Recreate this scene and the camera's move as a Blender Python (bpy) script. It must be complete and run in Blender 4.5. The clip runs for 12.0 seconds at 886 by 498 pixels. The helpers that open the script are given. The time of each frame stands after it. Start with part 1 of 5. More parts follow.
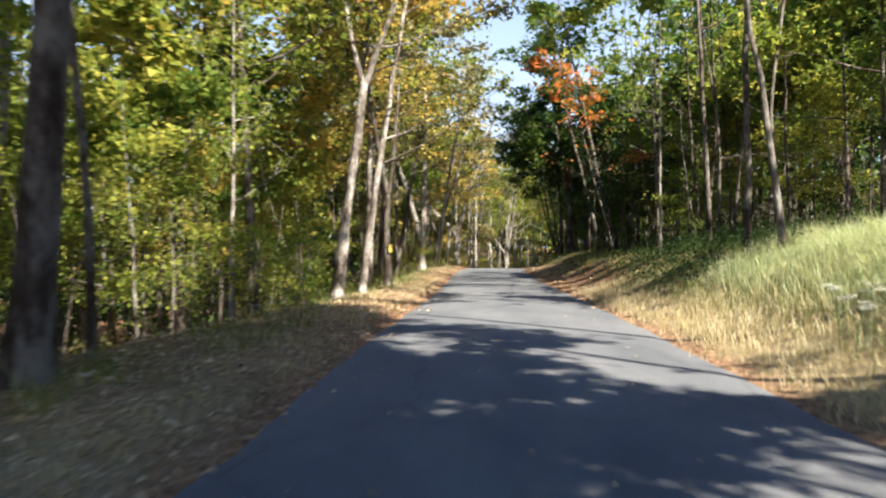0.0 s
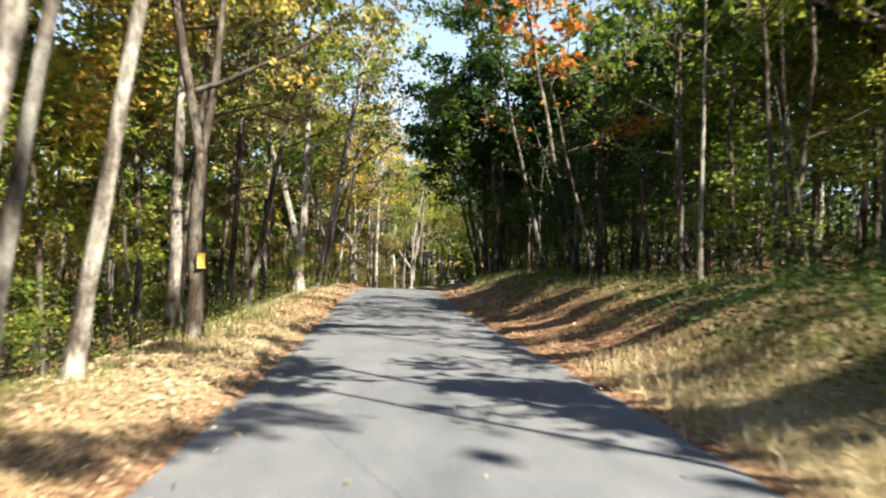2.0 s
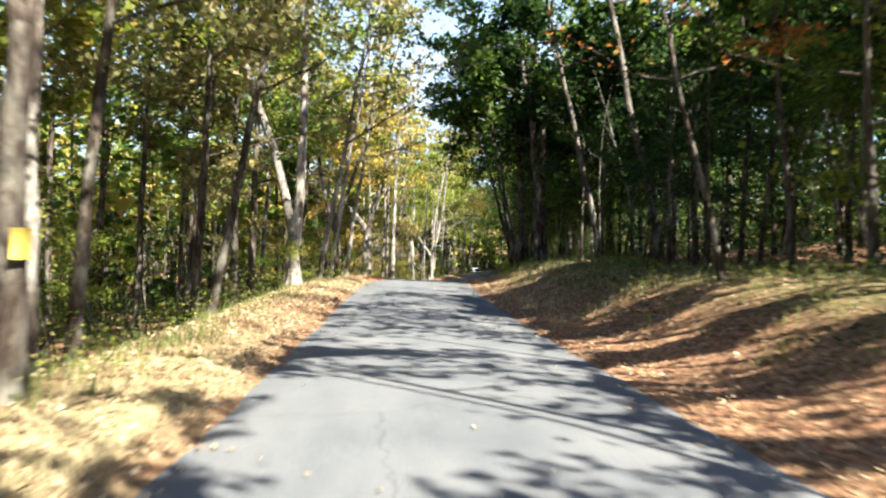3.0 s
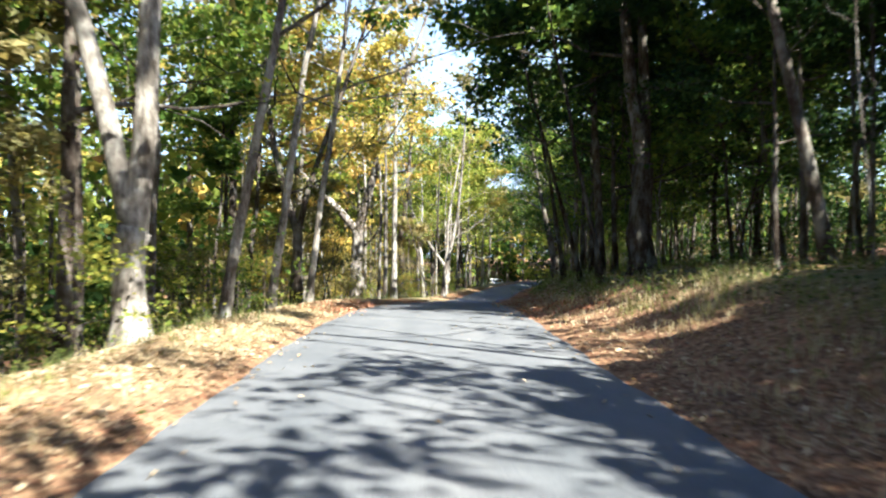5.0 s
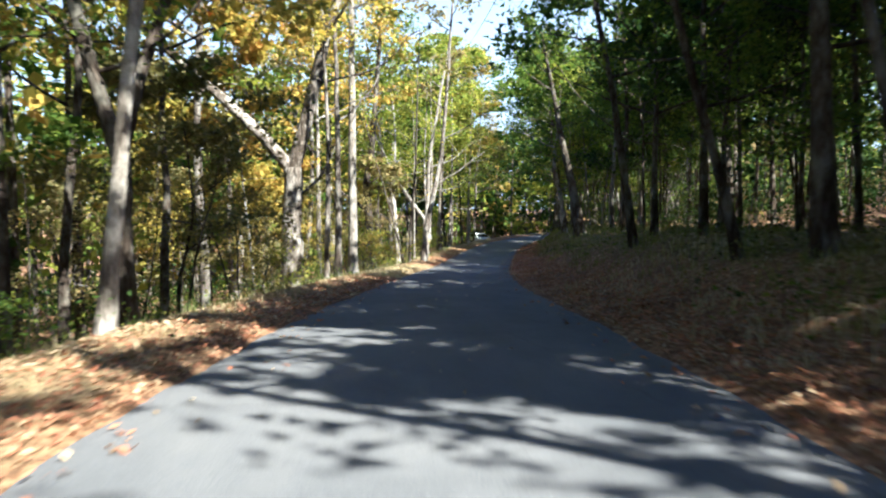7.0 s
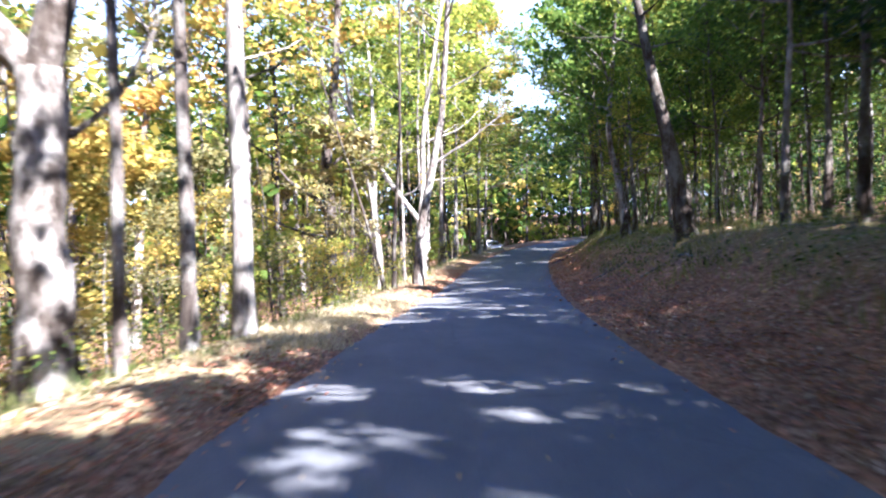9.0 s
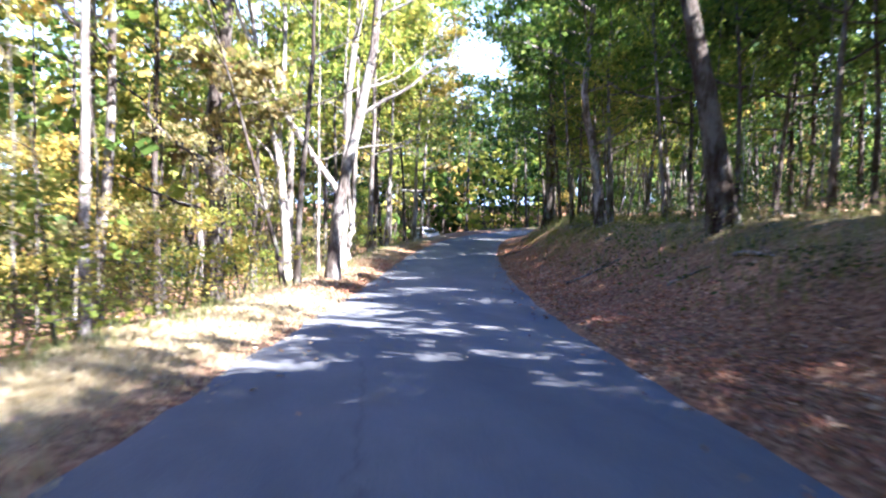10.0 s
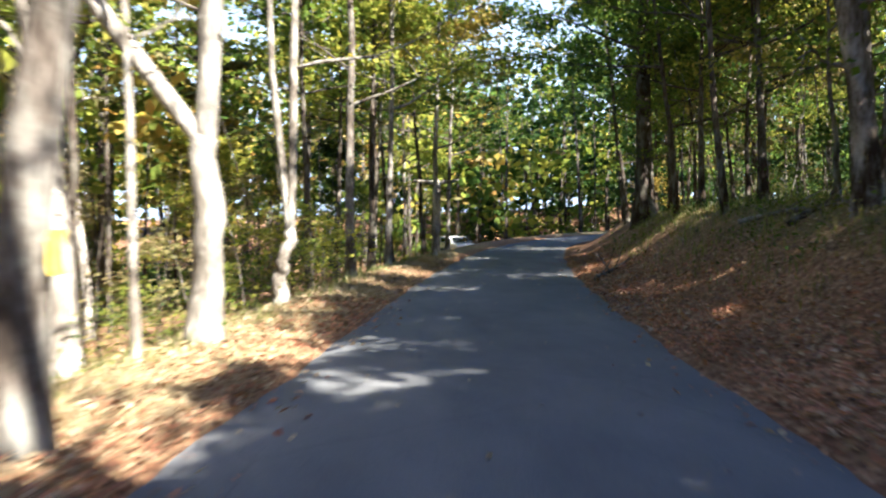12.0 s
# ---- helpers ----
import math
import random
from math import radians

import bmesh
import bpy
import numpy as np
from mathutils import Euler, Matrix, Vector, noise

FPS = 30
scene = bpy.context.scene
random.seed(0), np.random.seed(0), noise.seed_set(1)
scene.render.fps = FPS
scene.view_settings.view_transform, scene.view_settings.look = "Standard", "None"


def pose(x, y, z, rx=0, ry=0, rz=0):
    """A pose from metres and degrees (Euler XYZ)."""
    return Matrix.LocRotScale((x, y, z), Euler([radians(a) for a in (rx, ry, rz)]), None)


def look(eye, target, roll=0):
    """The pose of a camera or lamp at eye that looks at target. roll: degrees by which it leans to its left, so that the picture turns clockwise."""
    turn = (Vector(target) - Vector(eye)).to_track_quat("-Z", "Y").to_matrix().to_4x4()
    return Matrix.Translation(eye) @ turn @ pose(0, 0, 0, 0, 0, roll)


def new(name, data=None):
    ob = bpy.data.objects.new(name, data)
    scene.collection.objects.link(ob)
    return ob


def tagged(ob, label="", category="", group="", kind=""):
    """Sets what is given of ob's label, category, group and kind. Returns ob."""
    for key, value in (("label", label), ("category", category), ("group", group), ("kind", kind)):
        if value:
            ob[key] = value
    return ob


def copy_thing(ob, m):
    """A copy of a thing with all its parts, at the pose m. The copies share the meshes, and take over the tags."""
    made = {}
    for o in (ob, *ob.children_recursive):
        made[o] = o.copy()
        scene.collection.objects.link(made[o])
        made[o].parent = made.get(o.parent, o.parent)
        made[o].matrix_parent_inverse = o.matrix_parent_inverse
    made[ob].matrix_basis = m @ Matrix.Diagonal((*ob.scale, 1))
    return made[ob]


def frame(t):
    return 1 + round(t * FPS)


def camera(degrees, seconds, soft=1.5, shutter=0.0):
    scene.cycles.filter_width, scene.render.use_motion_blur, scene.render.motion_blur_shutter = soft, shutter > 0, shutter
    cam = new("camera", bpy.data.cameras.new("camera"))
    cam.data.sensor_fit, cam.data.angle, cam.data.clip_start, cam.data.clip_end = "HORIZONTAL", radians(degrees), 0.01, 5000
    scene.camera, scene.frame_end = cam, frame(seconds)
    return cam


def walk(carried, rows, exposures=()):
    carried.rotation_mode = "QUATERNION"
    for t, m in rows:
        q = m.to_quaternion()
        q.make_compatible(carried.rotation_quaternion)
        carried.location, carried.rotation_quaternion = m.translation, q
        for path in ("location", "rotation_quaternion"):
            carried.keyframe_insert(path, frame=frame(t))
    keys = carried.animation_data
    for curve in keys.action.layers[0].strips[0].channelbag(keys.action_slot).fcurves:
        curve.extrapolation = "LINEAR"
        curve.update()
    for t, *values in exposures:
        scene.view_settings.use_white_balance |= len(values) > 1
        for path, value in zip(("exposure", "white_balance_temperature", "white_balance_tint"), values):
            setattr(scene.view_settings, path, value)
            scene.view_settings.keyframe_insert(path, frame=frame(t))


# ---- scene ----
import itertools

cam = camera(56.2, 12.0, soft=2.1, shutter=0.5)
METRES, EYE, TILT, LEAN, TURN = 100.0, 1.4, 0.0, 0.0, 0.0
ROWS = [
    (0.0, 0.0, 0.0, 0.0, 0.0, 0.0, -0.0),
    (0.5, 0.0017, 0.0337, 0.0004, -2.57, 0.74, -0.66),
    (1.0, 0.0033, 0.0729, 0.0008, -5.26, 0.91, -1.54),
    (1.5, 0.0053, 0.1125, 0.0012, -6.6, 0.92, -1.74),
    (2.0, 0.007, 0.1486, 0.0012, -6.75, 0.94, -1.72),
    (2.5, 0.0089, 0.1889, 0.001, -6.0, 0.55, -1.78),
    (3.0, 0.0109, 0.2293, 0.0007, -5.52, 0.04, -1.53),
    (5.0, 0.0226, 0.4038, -0.0012, -4.8, 0.73, -0.31),
    (5.5, 0.0246, 0.4399, -0.0012, -4.89, 0.44, -0.19),
    (6.0, 0.027, 0.4824, -0.0011, -5.62, -0.4, -0.26),
    (6.5, 0.0305, 0.5277, -0.0011, -6.16, -1.41, 0.12),
    (7.0, 0.0327, 0.5623, -0.0011, -6.54, -2.57, 0.31),
    (9.0, 0.0527, 0.7401, -0.0067, -6.37, -1.93, 1.81),
    (9.5, 0.0581, 0.7816, -0.0091, -8.1, -1.1, 1.04),
    (10.0, 0.0638, 0.8202, -0.0106, -10.87, -2.77, -0.65),
    (10.5, 0.072, 0.8659, -0.0121, -8.99, -3.46, -0.72),
    (11.0, 0.0796, 0.909, -0.0135, -5.44, -3.66, -0.21),
    (11.5, 0.0875, 0.9519, -0.0149, -6.38, -3.19, 0.42),
    (12.0, 0.0961, 0.9938, -0.0166, -8.66, -2.02, 1.11),
]
EXPOSURES = [(0.0, 2.30, 4120, 11), (0.5, 2.65, 4120, 11), (1.0, 2.80, 4150, 11), (1.5, 2.60, 4150, 11), (2.0, 2.45, 4150, 8), (2.5, 2.65, 4120, 8), (3.0, 2.82, 4050, 8), (5.0, 2.90, 3900, 8), (5.5, 2.85, 3880, 8), (7.0, 2.70, 3860, 8), (9.0, 3.6, 3760, 22), (10.5, 3.75, 3760, 20), (11.0, 3.55, 3850, 12), (11.5, 3.25, 3950, 11), (12.0, 3.10, 4020, 11)]
walk(cam, [(t, pose(0, 0, EYE, TILT, LEAN, TURN) @ pose(METRES * x, METRES * y, METRES * z, 90 + pitch, roll, yaw)) for t, x, y, z, yaw, pitch, roll in ROWS], EXPOSURES)

# ---- sun, sky ----
SUN_WAY = Vector((0.60, -0.80, 0.86)).normalized()  # from the ground towards the sun
sun = new("sun", bpy.data.lights.new("sun", "SUN"))
sun.data.energy, sun.data.angle, sun.data.color = 5.0, radians(0.53), (1.0, 0.655, 0.30)
sun.matrix_world = look(SUN_WAY * 120, (0, 0, 0))
world = bpy.data.worlds.new("sky")
scene.world = world
world.use_nodes = True
wn = world.node_tree
sky = wn.nodes.new("ShaderNodeTexSky")
sky.sky_type, sky.sun_disc = "NISHITA", False
sky.air_density, sky.dust_density, sky.ozone_density = 1.0, 4.0, 2.0
sky.sun_elevation, sky.sun_rotation = math.asin(SUN_WAY.z), math.atan2(SUN_WAY.x, SUN_WAY.y)
haze = wn.nodes.new("ShaderNodeHueSaturation")
haze.inputs["Saturation"].default_value = 2.3
wn.links.new(sky.outputs[0], haze.inputs["Color"])
# bright haze low over the woods, blue overhead
up = wn.nodes.new("ShaderNodeSeparateXYZ")
wn.links.new(wn.nodes.new("ShaderNodeTexCoord").outputs["Generated"], up.inputs[0])
rise = wn.nodes.new("ShaderNodeMapRange")
rise.interpolation_type = "SMOOTHSTEP"
rise.inputs["From Min"].default_value, rise.inputs["From Max"].default_value = 0.08, 0.6
wn.links.new(up.outputs["Z"], rise.inputs["Value"])
mist = wn.nodes.new("ShaderNodeMix")
mist.data_type = "RGBA"
mist.inputs[6].default_value = (13.0, 11.0, 8.0, 1)
wn.links.new(rise.outputs[0], mist.inputs[0])
wn.links.new(haze.outputs[0], mist.inputs[7])
wn.links.new(mist.outputs[2], wn.nodes["Background"].inputs[0])
wn.nodes["Background"].inputs[1].default_value = 0.021

# ---- the lie of the land ----
STEP = 0.5
TABLE_Y = np.arange(-160, 420, STEP)


def smooth_table(pairs, width):
    """Values along the road, from pairs of (metres, value), smoothed over that many metres."""
    ys, vs = zip(*pairs)
    raw = np.interp(TABLE_Y, ys, vs)
    k = np.exp(-0.5 * (np.arange(-60, 61) * STEP / width) ** 2)
    k /= k.sum()
    return np.convolve(np.pad(raw, 60, mode="edge"), k, mode="valid")


CENTRE = smooth_table([(-160, -6), (-40, -1.2), (0, 0.55), (12, 1.1), (20, 1.6), (30, 2.08), (40, 2.45), (50, 2.86), (60, 3.66), (70, 4.85), (80, 6.2), (90, 7.86), (100, 9.8), (110, 11.85), (120, 14.1), (130, 16.7), (140, 19.7), (150, 23.4), (156, 26.7), (162, 31.5), (168, 38.5), (175, 48), (185, 64), (200, 90), (240, 160), (420, 470)], 4)
LEVEL = smooth_table([(-160, 0.3), (-20, 0), (0, 0.0), (12, 0.05), (20, -0.02), (30, -0.1), (40, -0.12), (48, -0.05), (55, 0.06), (62, 0.0), (68, -0.2), (75, -0.55), (80, -0.8), (90, -1.22), (100, -1.65), (110, -1.85), (125, -1.88), (150, -1.85), (170, -1.6), (200, -1.0), (260, 1.0), (420, 3.0)], 3)
BANK = smooth_table([(-160, 1.4), (0, 1.4), (22, 1.4), (30, 1.3), (45, 1.1), (60, 1.0), (75, 1.2), (90, 1.6), (115, 1.8), (140, 1.6), (170, 1.8), (420, 3)], 4)
CREST = smooth_table([(-160, 4.7), (14, 4.7), (28, 4.1), (54, 3.8), (62, 3.3), (74, 3.2), (84, 3.55), (100, 3.5), (420, 3.5)], 4)  # where the verge breaks off into the slope
HALF = smooth_table([(-160, 2.5), (14, 2.55), (35, 2.5), (48, 2.34), (62, 2.38), (75, 2.22), (95, 2.24), (110, 2.3), (420, 2.3)], 4)
FALL = smooth_table([(-160, 0.2), (8, 0.2), (22, 0.42), (72, 0.45), (88, 0.34), (420, 0.3)], 4)


def road_x(y):
    return np.interp(y, TABLE_Y, CENTRE)


def road_z(y):
    return np.interp(y, TABLE_Y, LEVEL)


def across(x, y):
    """Metres to the right of the road's middle."""
    slope = (road_x(y + 1) - road_x(y - 1)) / 2
    return (x - road_x(y)) / np.sqrt(1 + slope**2)


def ramp(v, a, b):
    t = np.clip((v - a) / (b - a), 0, 1)
    return t * t * (3 - 2 * t)


def waves(x, y):
    """Gentle unevenness of the ground, about plus and minus one."""
    return (np.sin(x * 0.9 + 1.3 * np.sin(y * 0.31)) + np.sin(y * 0.77 + 1.7 * np.sin(x * 0.43 + 2)) + 0.6 * np.sin(x * 2.3 + y * 1.9) + 0.5 * np.sin(y * 3.1 - x * 1.3)) / 3.1


def ground_z(x, y):
    u, z = across(x, y), road_z(y)
    bank = np.interp(y, TABLE_Y, BANK)
    out = np.abs(u)
    rough = waves(x, y)
    right = bank * ramp(u, 2.6, 6.2) + 0.045 * np.clip(u - 6, 0, 60) + 0.07 * np.clip(u - 13, 0, 60)
    far_rise = 4.8 * ramp(y, 166, 200) * ramp(-u, 6, 18)
    below = np.clip(-u - np.interp(y, TABLE_Y, CREST), 0, 80)
    steep = np.interp(y, TABLE_Y, FALL)
    left = 0.08 * ramp(-u, 2.4, 3.3) - steep * (np.clip(below, 0, 5) - 0.5 * (1 - np.exp(-below / 0.5))) - 0.13 * np.clip(below - 5, 0, 7) - 0.06 * np.clip(below - 12, 0, 60) + far_rise
    rim = out - np.interp(y, TABLE_Y, HALF)
    edge = -0.07 * (1 - ramp(rim, -0.3, 0.05)) + 0.025 * ramp(rim, -0.1, 0.4) + 0.02 * rough * ramp(rim, -0.4, 0.0)
    return z + right + left + edge + rough * 0.13 * ramp(out, 3.2, 8)

# ---- materials ----
def material(name):
    m = bpy.data.materials.new(name)
    m.use_nodes = True
    t = m.node_tree
    return m, t, t.nodes["Principled BSDF"]


def node(t, kind, **inputs):
    n = t.nodes.new(kind)
    for key, value in inputs.items():
        key = key.replace("_", " ")
        if isinstance(value, bpy.types.NodeSocket):
            t.links.new(value, n.inputs[key])
        else:
            n.inputs[key].default_value = value
    return n


def place(t, scale=(1, 1, 1), space="Object"):
    c = t.nodes.new("ShaderNodeTexCoord")
    m = t.nodes.new("ShaderNodeMapping")
    m.inputs["Scale"].default_value = scale
    t.links.new(c.outputs[space], m.inputs[0])
    return m.outputs[0]


def world_place(t, scale=(1, 1, 1)):
    g = t.nodes.new("ShaderNodeNewGeometry")
    m = t.nodes.new("ShaderNodeMapping")
    m.inputs["Scale"].default_value = scale
    t.links.new(g.outputs["Position"], m.inputs[0])
    return m.outputs[0]


def noisy(t, where, scale, detail=4, rough=0.6):
    return node(t, "ShaderNodeTexNoise", Vector=where, Scale=scale, Detail=detail, Roughness=rough).outputs["Fac"]


def stops(t, fac, colours):
    r = t.nodes.new("ShaderNodeValToRGB")
    t.links.new(fac, r.inputs[0])
    e = r.color_ramp.elements
    while len(e) < len(colours):
        e.new(0.5)
    for k, (at, c) in zip(e, colours):
        k.position, k.color = at, (*c, 1)
    return r.outputs[0]


def blend(t, fac, a, b, mode="MIX"):
    n = t.nodes.new("ShaderNodeMix")
    n.data_type, n.blend_type = "RGBA", mode
    for value, i in ((fac, 0), (a, 6), (b, 7)):
        if isinstance(value, bpy.types.NodeSocket):
            t.links.new(value, n.inputs[i])
        else:
            n.inputs[i].default_value = value if i == 0 else (*value, 1)
    return n.outputs[2]


def sums(t, op, a, b):
    n = t.nodes.new("ShaderNodeMath")
    n.operation = op
    for i, value in enumerate((a, b)):
        if isinstance(value, bpy.types.NodeSocket):
            t.links.new(value, n.inputs[i])
        else:
            n.inputs[i].default_value = value
    return n.outputs[0]


def relief(t, bsdf, height, strength, distance):
    b = node(t, "ShaderNodeBump", Height=height, Strength=strength, Distance=distance)
    t.links.new(b.outputs[0], bsdf.inputs["Normal"])


def asphalt():
    m, t, b = material("asphalt")
    w = world_place(t)
    grit = noisy(t, w, 90, 3, 0.7)
    patch = noisy(t, world_place(t, (1, 0.35, 1)), 0.9, 5, 0.6)
    c = stops(t, patch, [(0.3, (0.104, 0.111, 0.124)), (0.55, (0.15, 0.155, 0.166)), (0.75, (0.19, 0.192, 0.196))])
    c = blend(t, 0.75, c, stops(t, grit, [(0.3, (0.45, 0.45, 0.46)), (0.5, (0.9, 0.9, 0.9)), (0.68, (1.35, 1.33, 1.3))]), "MULTIPLY")
    cracks = node(t, "ShaderNodeTexVoronoi", Vector=w, Scale=0.33)
    cracks.feature = "DISTANCE_TO_EDGE"
    warp = node(t, "ShaderNodeTexNoise", Vector=w, Scale=2.5, Detail=4)
    t.links.new(blend(t, 0.22, w, warp.outputs["Color"]), cracks.inputs["Vector"])
    line = stops(t, cracks.outputs["Distance"], [(0.0, (0.35, 0.35, 0.35)), (0.006, (1, 1, 1))])
    c = blend(t, 0.35, c, line, "MULTIPLY")
    t.links.new(c, b.inputs["Base Color"])
    b.inputs["Roughness"].default_value = 0.85
    b.inputs["Specular IOR Level"].default_value = 0.3
    relief(t, b, grit, 0.5, 0.008)
    return m


def soil():
    """Forest floor: leaf litter and humus, with dry or green grass where the cover attribute says so."""
    m, t, b = material("forest_floor")
    w = world_place(t)
    leaves = node(t, "ShaderNodeTexVoronoi", Vector=w, Scale=19, Randomness=1)
    pick = node(t, "ShaderNodeSeparateColor", Color=leaves.outputs["Color"]).outputs[0]
    litter = stops(t, pick, [(0.0, (0.07, 0.043, 0.028)), (0.35, (0.16, 0.092, 0.05)), (0.65, (0.27, 0.17, 0.09)), (0.85, (0.38, 0.28, 0.16)), (1.0, (0.27, 0.12, 0.06))])
    big = noisy(t, w, 0.6, 5)
    litter = blend(t, 0.8, litter, stops(t, big, [(0.3, (0.6, 0.55, 0.5)), (0.7, (1.2, 1.15, 1.05))]), "MULTIPLY")
    blades = noisy(t, world_place(t, (1, 1, 0.2)), 30, 3)
    grass = stops(t, blades, [(0.3, (0.15, 0.135, 0.06)), (0.55, (0.31, 0.275, 0.14)), (0.75, (0.45, 0.405, 0.24))])
    green = stops(t, blades, [(0.3, (0.04, 0.06, 0.015)), (0.6, (0.11, 0.14, 0.04)), (0.8, (0.22, 0.24, 0.09))])
    at = t.nodes.new("ShaderNodeAttribute")
    at.attribute_name = "cover"
    parts = node(t, "ShaderNodeSeparateColor", Color=at.outputs["Color"])
    ragged = sums(t, "MULTIPLY", sums(t, "SUBTRACT", noisy(t, w, 1.7, 6, 0.7), 0.5), 1.6)
    for i, cover in ((0, grass), (1, green)):
        f = sums(t, "ADD", parts.outputs[i], sums(t, "MULTIPLY", ragged, sums(t, "MINIMUM", sums(t, "MULTIPLY", parts.outputs[i], 4), 1)))
        n = t.nodes.new("ShaderNodeClamp")
        t.links.new(f, n.inputs[0])
        litter = blend(t, n.outputs[0], litter, cover)
    t.links.new(litter, b.inputs["Base Color"])
    b.inputs["Roughness"].default_value = 0.95
    b.inputs["Specular IOR Level"].default_value = 0.15
    relief(t, b, leaves.outputs["Distance"], 0.5, 0.02)
    return m


def bark(name, dark, mid, pale, spots, patchy=0.8):
    m, t, b = material(name)
    where = place(t, (1, 1, 0.16))
    ridge = noisy(t, where, 26, 5, 0.65)
    lichen = noisy(t, place(t, (1, 1, 0.55)), 3.2, 5, 0.65)
    c = stops(t, ridge, [(0.32, dark), (0.52, mid), (0.72, pale)])
    c = blend(t, stops(t, lichen, [(0.46, (0, 0, 0)), (0.62, (0.75, 0.75, 0.75))]), c, spots)
    blotch = noisy(t, place(t, (1, 1, 0.5)), 3.0, 5, 0.65)
    c = blend(t, patchy, c, stops(t, blotch, [(0.42, (0.30, 0.27, 0.24)), (0.56, (1.08, 1.08, 1.08))]), "MULTIPLY")
    tone = node(t, "ShaderNodeObjectInfo").outputs["Random"]
    c = blend(t, 0.6, c, stops(t, tone, [(0, (0.7, 0.7, 0.68)), (1, (1.2, 1.18, 1.15))]), "MULTIPLY")
    t.links.new(c, b.inputs["Base Color"])
    b.inputs["Roughness"].default_value = 0.92
    b.inputs["Specular IOR Level"].default_value = 0.1
    relief(t, b, ridge, 0.9, 0.03)
    return m


def foliage(name, colours, glow=0.42):
    """Leaves: each takes its own colour, thin enough to let light through."""
    m, t, b = material(name)
    g = t.nodes.new("ShaderNodeNewGeometry")
    big = noisy(t, place(t), 0.55, 2)
    own = sums(t, "ADD", sums(t, "MULTIPLY", g.outputs["Random Per Island"], 0.62), sums(t, "MULTIPLY", sums(t, "SUBTRACT", big, 0.3), 0.95))
    tone = node(t, "ShaderNodeObjectInfo").outputs["Random"]
    own = sums(t, "ADD", own, sums(t, "MULTIPLY", sums(t, "SUBTRACT", tone, 0.5), 0.3))
    n = len(colours) - 1
    c = stops(t, own, [(i / n, k) for i, k in enumerate(colours)])
    t.links.new(c, b.inputs["Base Color"])
    b.inputs["Roughness"].default_value = 0.55
    b.inputs["Specular IOR Level"].default_value = 0.1
    thin = t.nodes.new("ShaderNodeBsdfTranslucent")
    t.links.new(blend(t, 1.0, c, (1.5, 1.45, 0.8), "MULTIPLY"), thin.inputs[0])
    mix = t.nodes.new("ShaderNodeMixShader")
    mix.inputs[0].default_value = glow
    t.links.new(b.outputs[0], mix.inputs[1])
    t.links.new(thin.outputs[0], mix.inputs[2])
    t.links.new(mix.outputs[0], t.nodes["Material Output"].inputs[0])
    return m


def plain(name, colour, rough=0.6, metal=0.0):
    m, t, b = material(name)
    c = blend(t, 0.5, colour, stops(t, noisy(t, place(t), 9, 4), [(0.3, tuple(v * 0.75 for v in colour)), (0.7, tuple(min(1, v * 1.15) for v in colour))]))
    t.links.new(c, b.inputs["Base Color"])
    b.inputs["Roughness"].default_value, b.inputs["Metallic"].default_value = rough, metal
    return m


ASPHALT, SOIL = asphalt(), soil()
BARK_DARK = bark("dark_bark", (0.026, 0.021, 0.017), (0.078, 0.063, 0.05), (0.15, 0.13, 0.11), (0.20, 0.195, 0.165))
BARK_GREY = bark("grey_bark", (0.05, 0.043, 0.036), (0.14, 0.122, 0.104), (0.24, 0.215, 0.19), (0.31, 0.31, 0.28))
BARK_PALE = bark("pale_bark", (0.10, 0.09, 0.076), (0.26, 0.24, 0.21), (0.38, 0.36, 0.325), (0.46, 0.445, 0.41))
BARK_WHITE = bark("whitish_bark", (0.13, 0.118, 0.10), (0.27, 0.25, 0.22), (0.37, 0.35, 0.315), (0.44, 0.425, 0.39), 0.5)
# full-strength blotches: bark patches with leaf shadows painted into the colour
BARK_SHADE_MOTTLED = bark("shade_mottled_bark", (0.035, 0.03, 0.025), (0.16, 0.142, 0.12), (0.30, 0.275, 0.245), (0.42, 0.40, 0.365), 1.0)
LEAF_GREEN = foliage("green_leaves", [(0.030, 0.058, 0.009), (0.068, 0.115, 0.014), (0.135, 0.185, 0.02), (0.235, 0.25, 0.025)], 0.5)
# a deep green of its own, also standing in for shade inside the wood
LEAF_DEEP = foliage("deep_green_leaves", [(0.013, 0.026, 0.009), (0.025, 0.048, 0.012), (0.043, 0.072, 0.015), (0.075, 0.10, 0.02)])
LEAF_LIME = foliage("yellow_green_leaves", [(0.06, 0.095, 0.012), (0.15, 0.195, 0.02), (0.28, 0.305, 0.028), (0.43, 0.385, 0.04)], 0.5)
LEAF_GOLD = foliage("golden_leaves", [(0.12, 0.13, 0.022), (0.28, 0.255, 0.035), (0.44, 0.355, 0.05), (0.47, 0.27, 0.06)])
LEAF_RUST = foliage("orange_leaves", [(0.06, 0.09, 0.014), (0.30, 0.16, 0.022), (0.48, 0.185, 0.03), (0.48, 0.115, 0.025)])
LEAF_THIN = foliage("pale_olive_leaves", [(0.07, 0.075, 0.03), (0.14, 0.14, 0.05), (0.24, 0.215, 0.08), (0.34, 0.26, 0.11)])
LITTER = foliage("fallen_leaves", [(0.12, 0.085, 0.05), (0.25, 0.18, 0.10), (0.40, 0.31, 0.185), (0.54, 0.455, 0.30), (0.31, 0.185, 0.10)], 0.2)
RUSSET = foliage("russet_fallen_leaves", [(0.12, 0.062, 0.036), (0.28, 0.13, 0.072), (0.41, 0.20, 0.105), (0.51, 0.32, 0.185), (0.38, 0.145, 0.078)], 0.2)
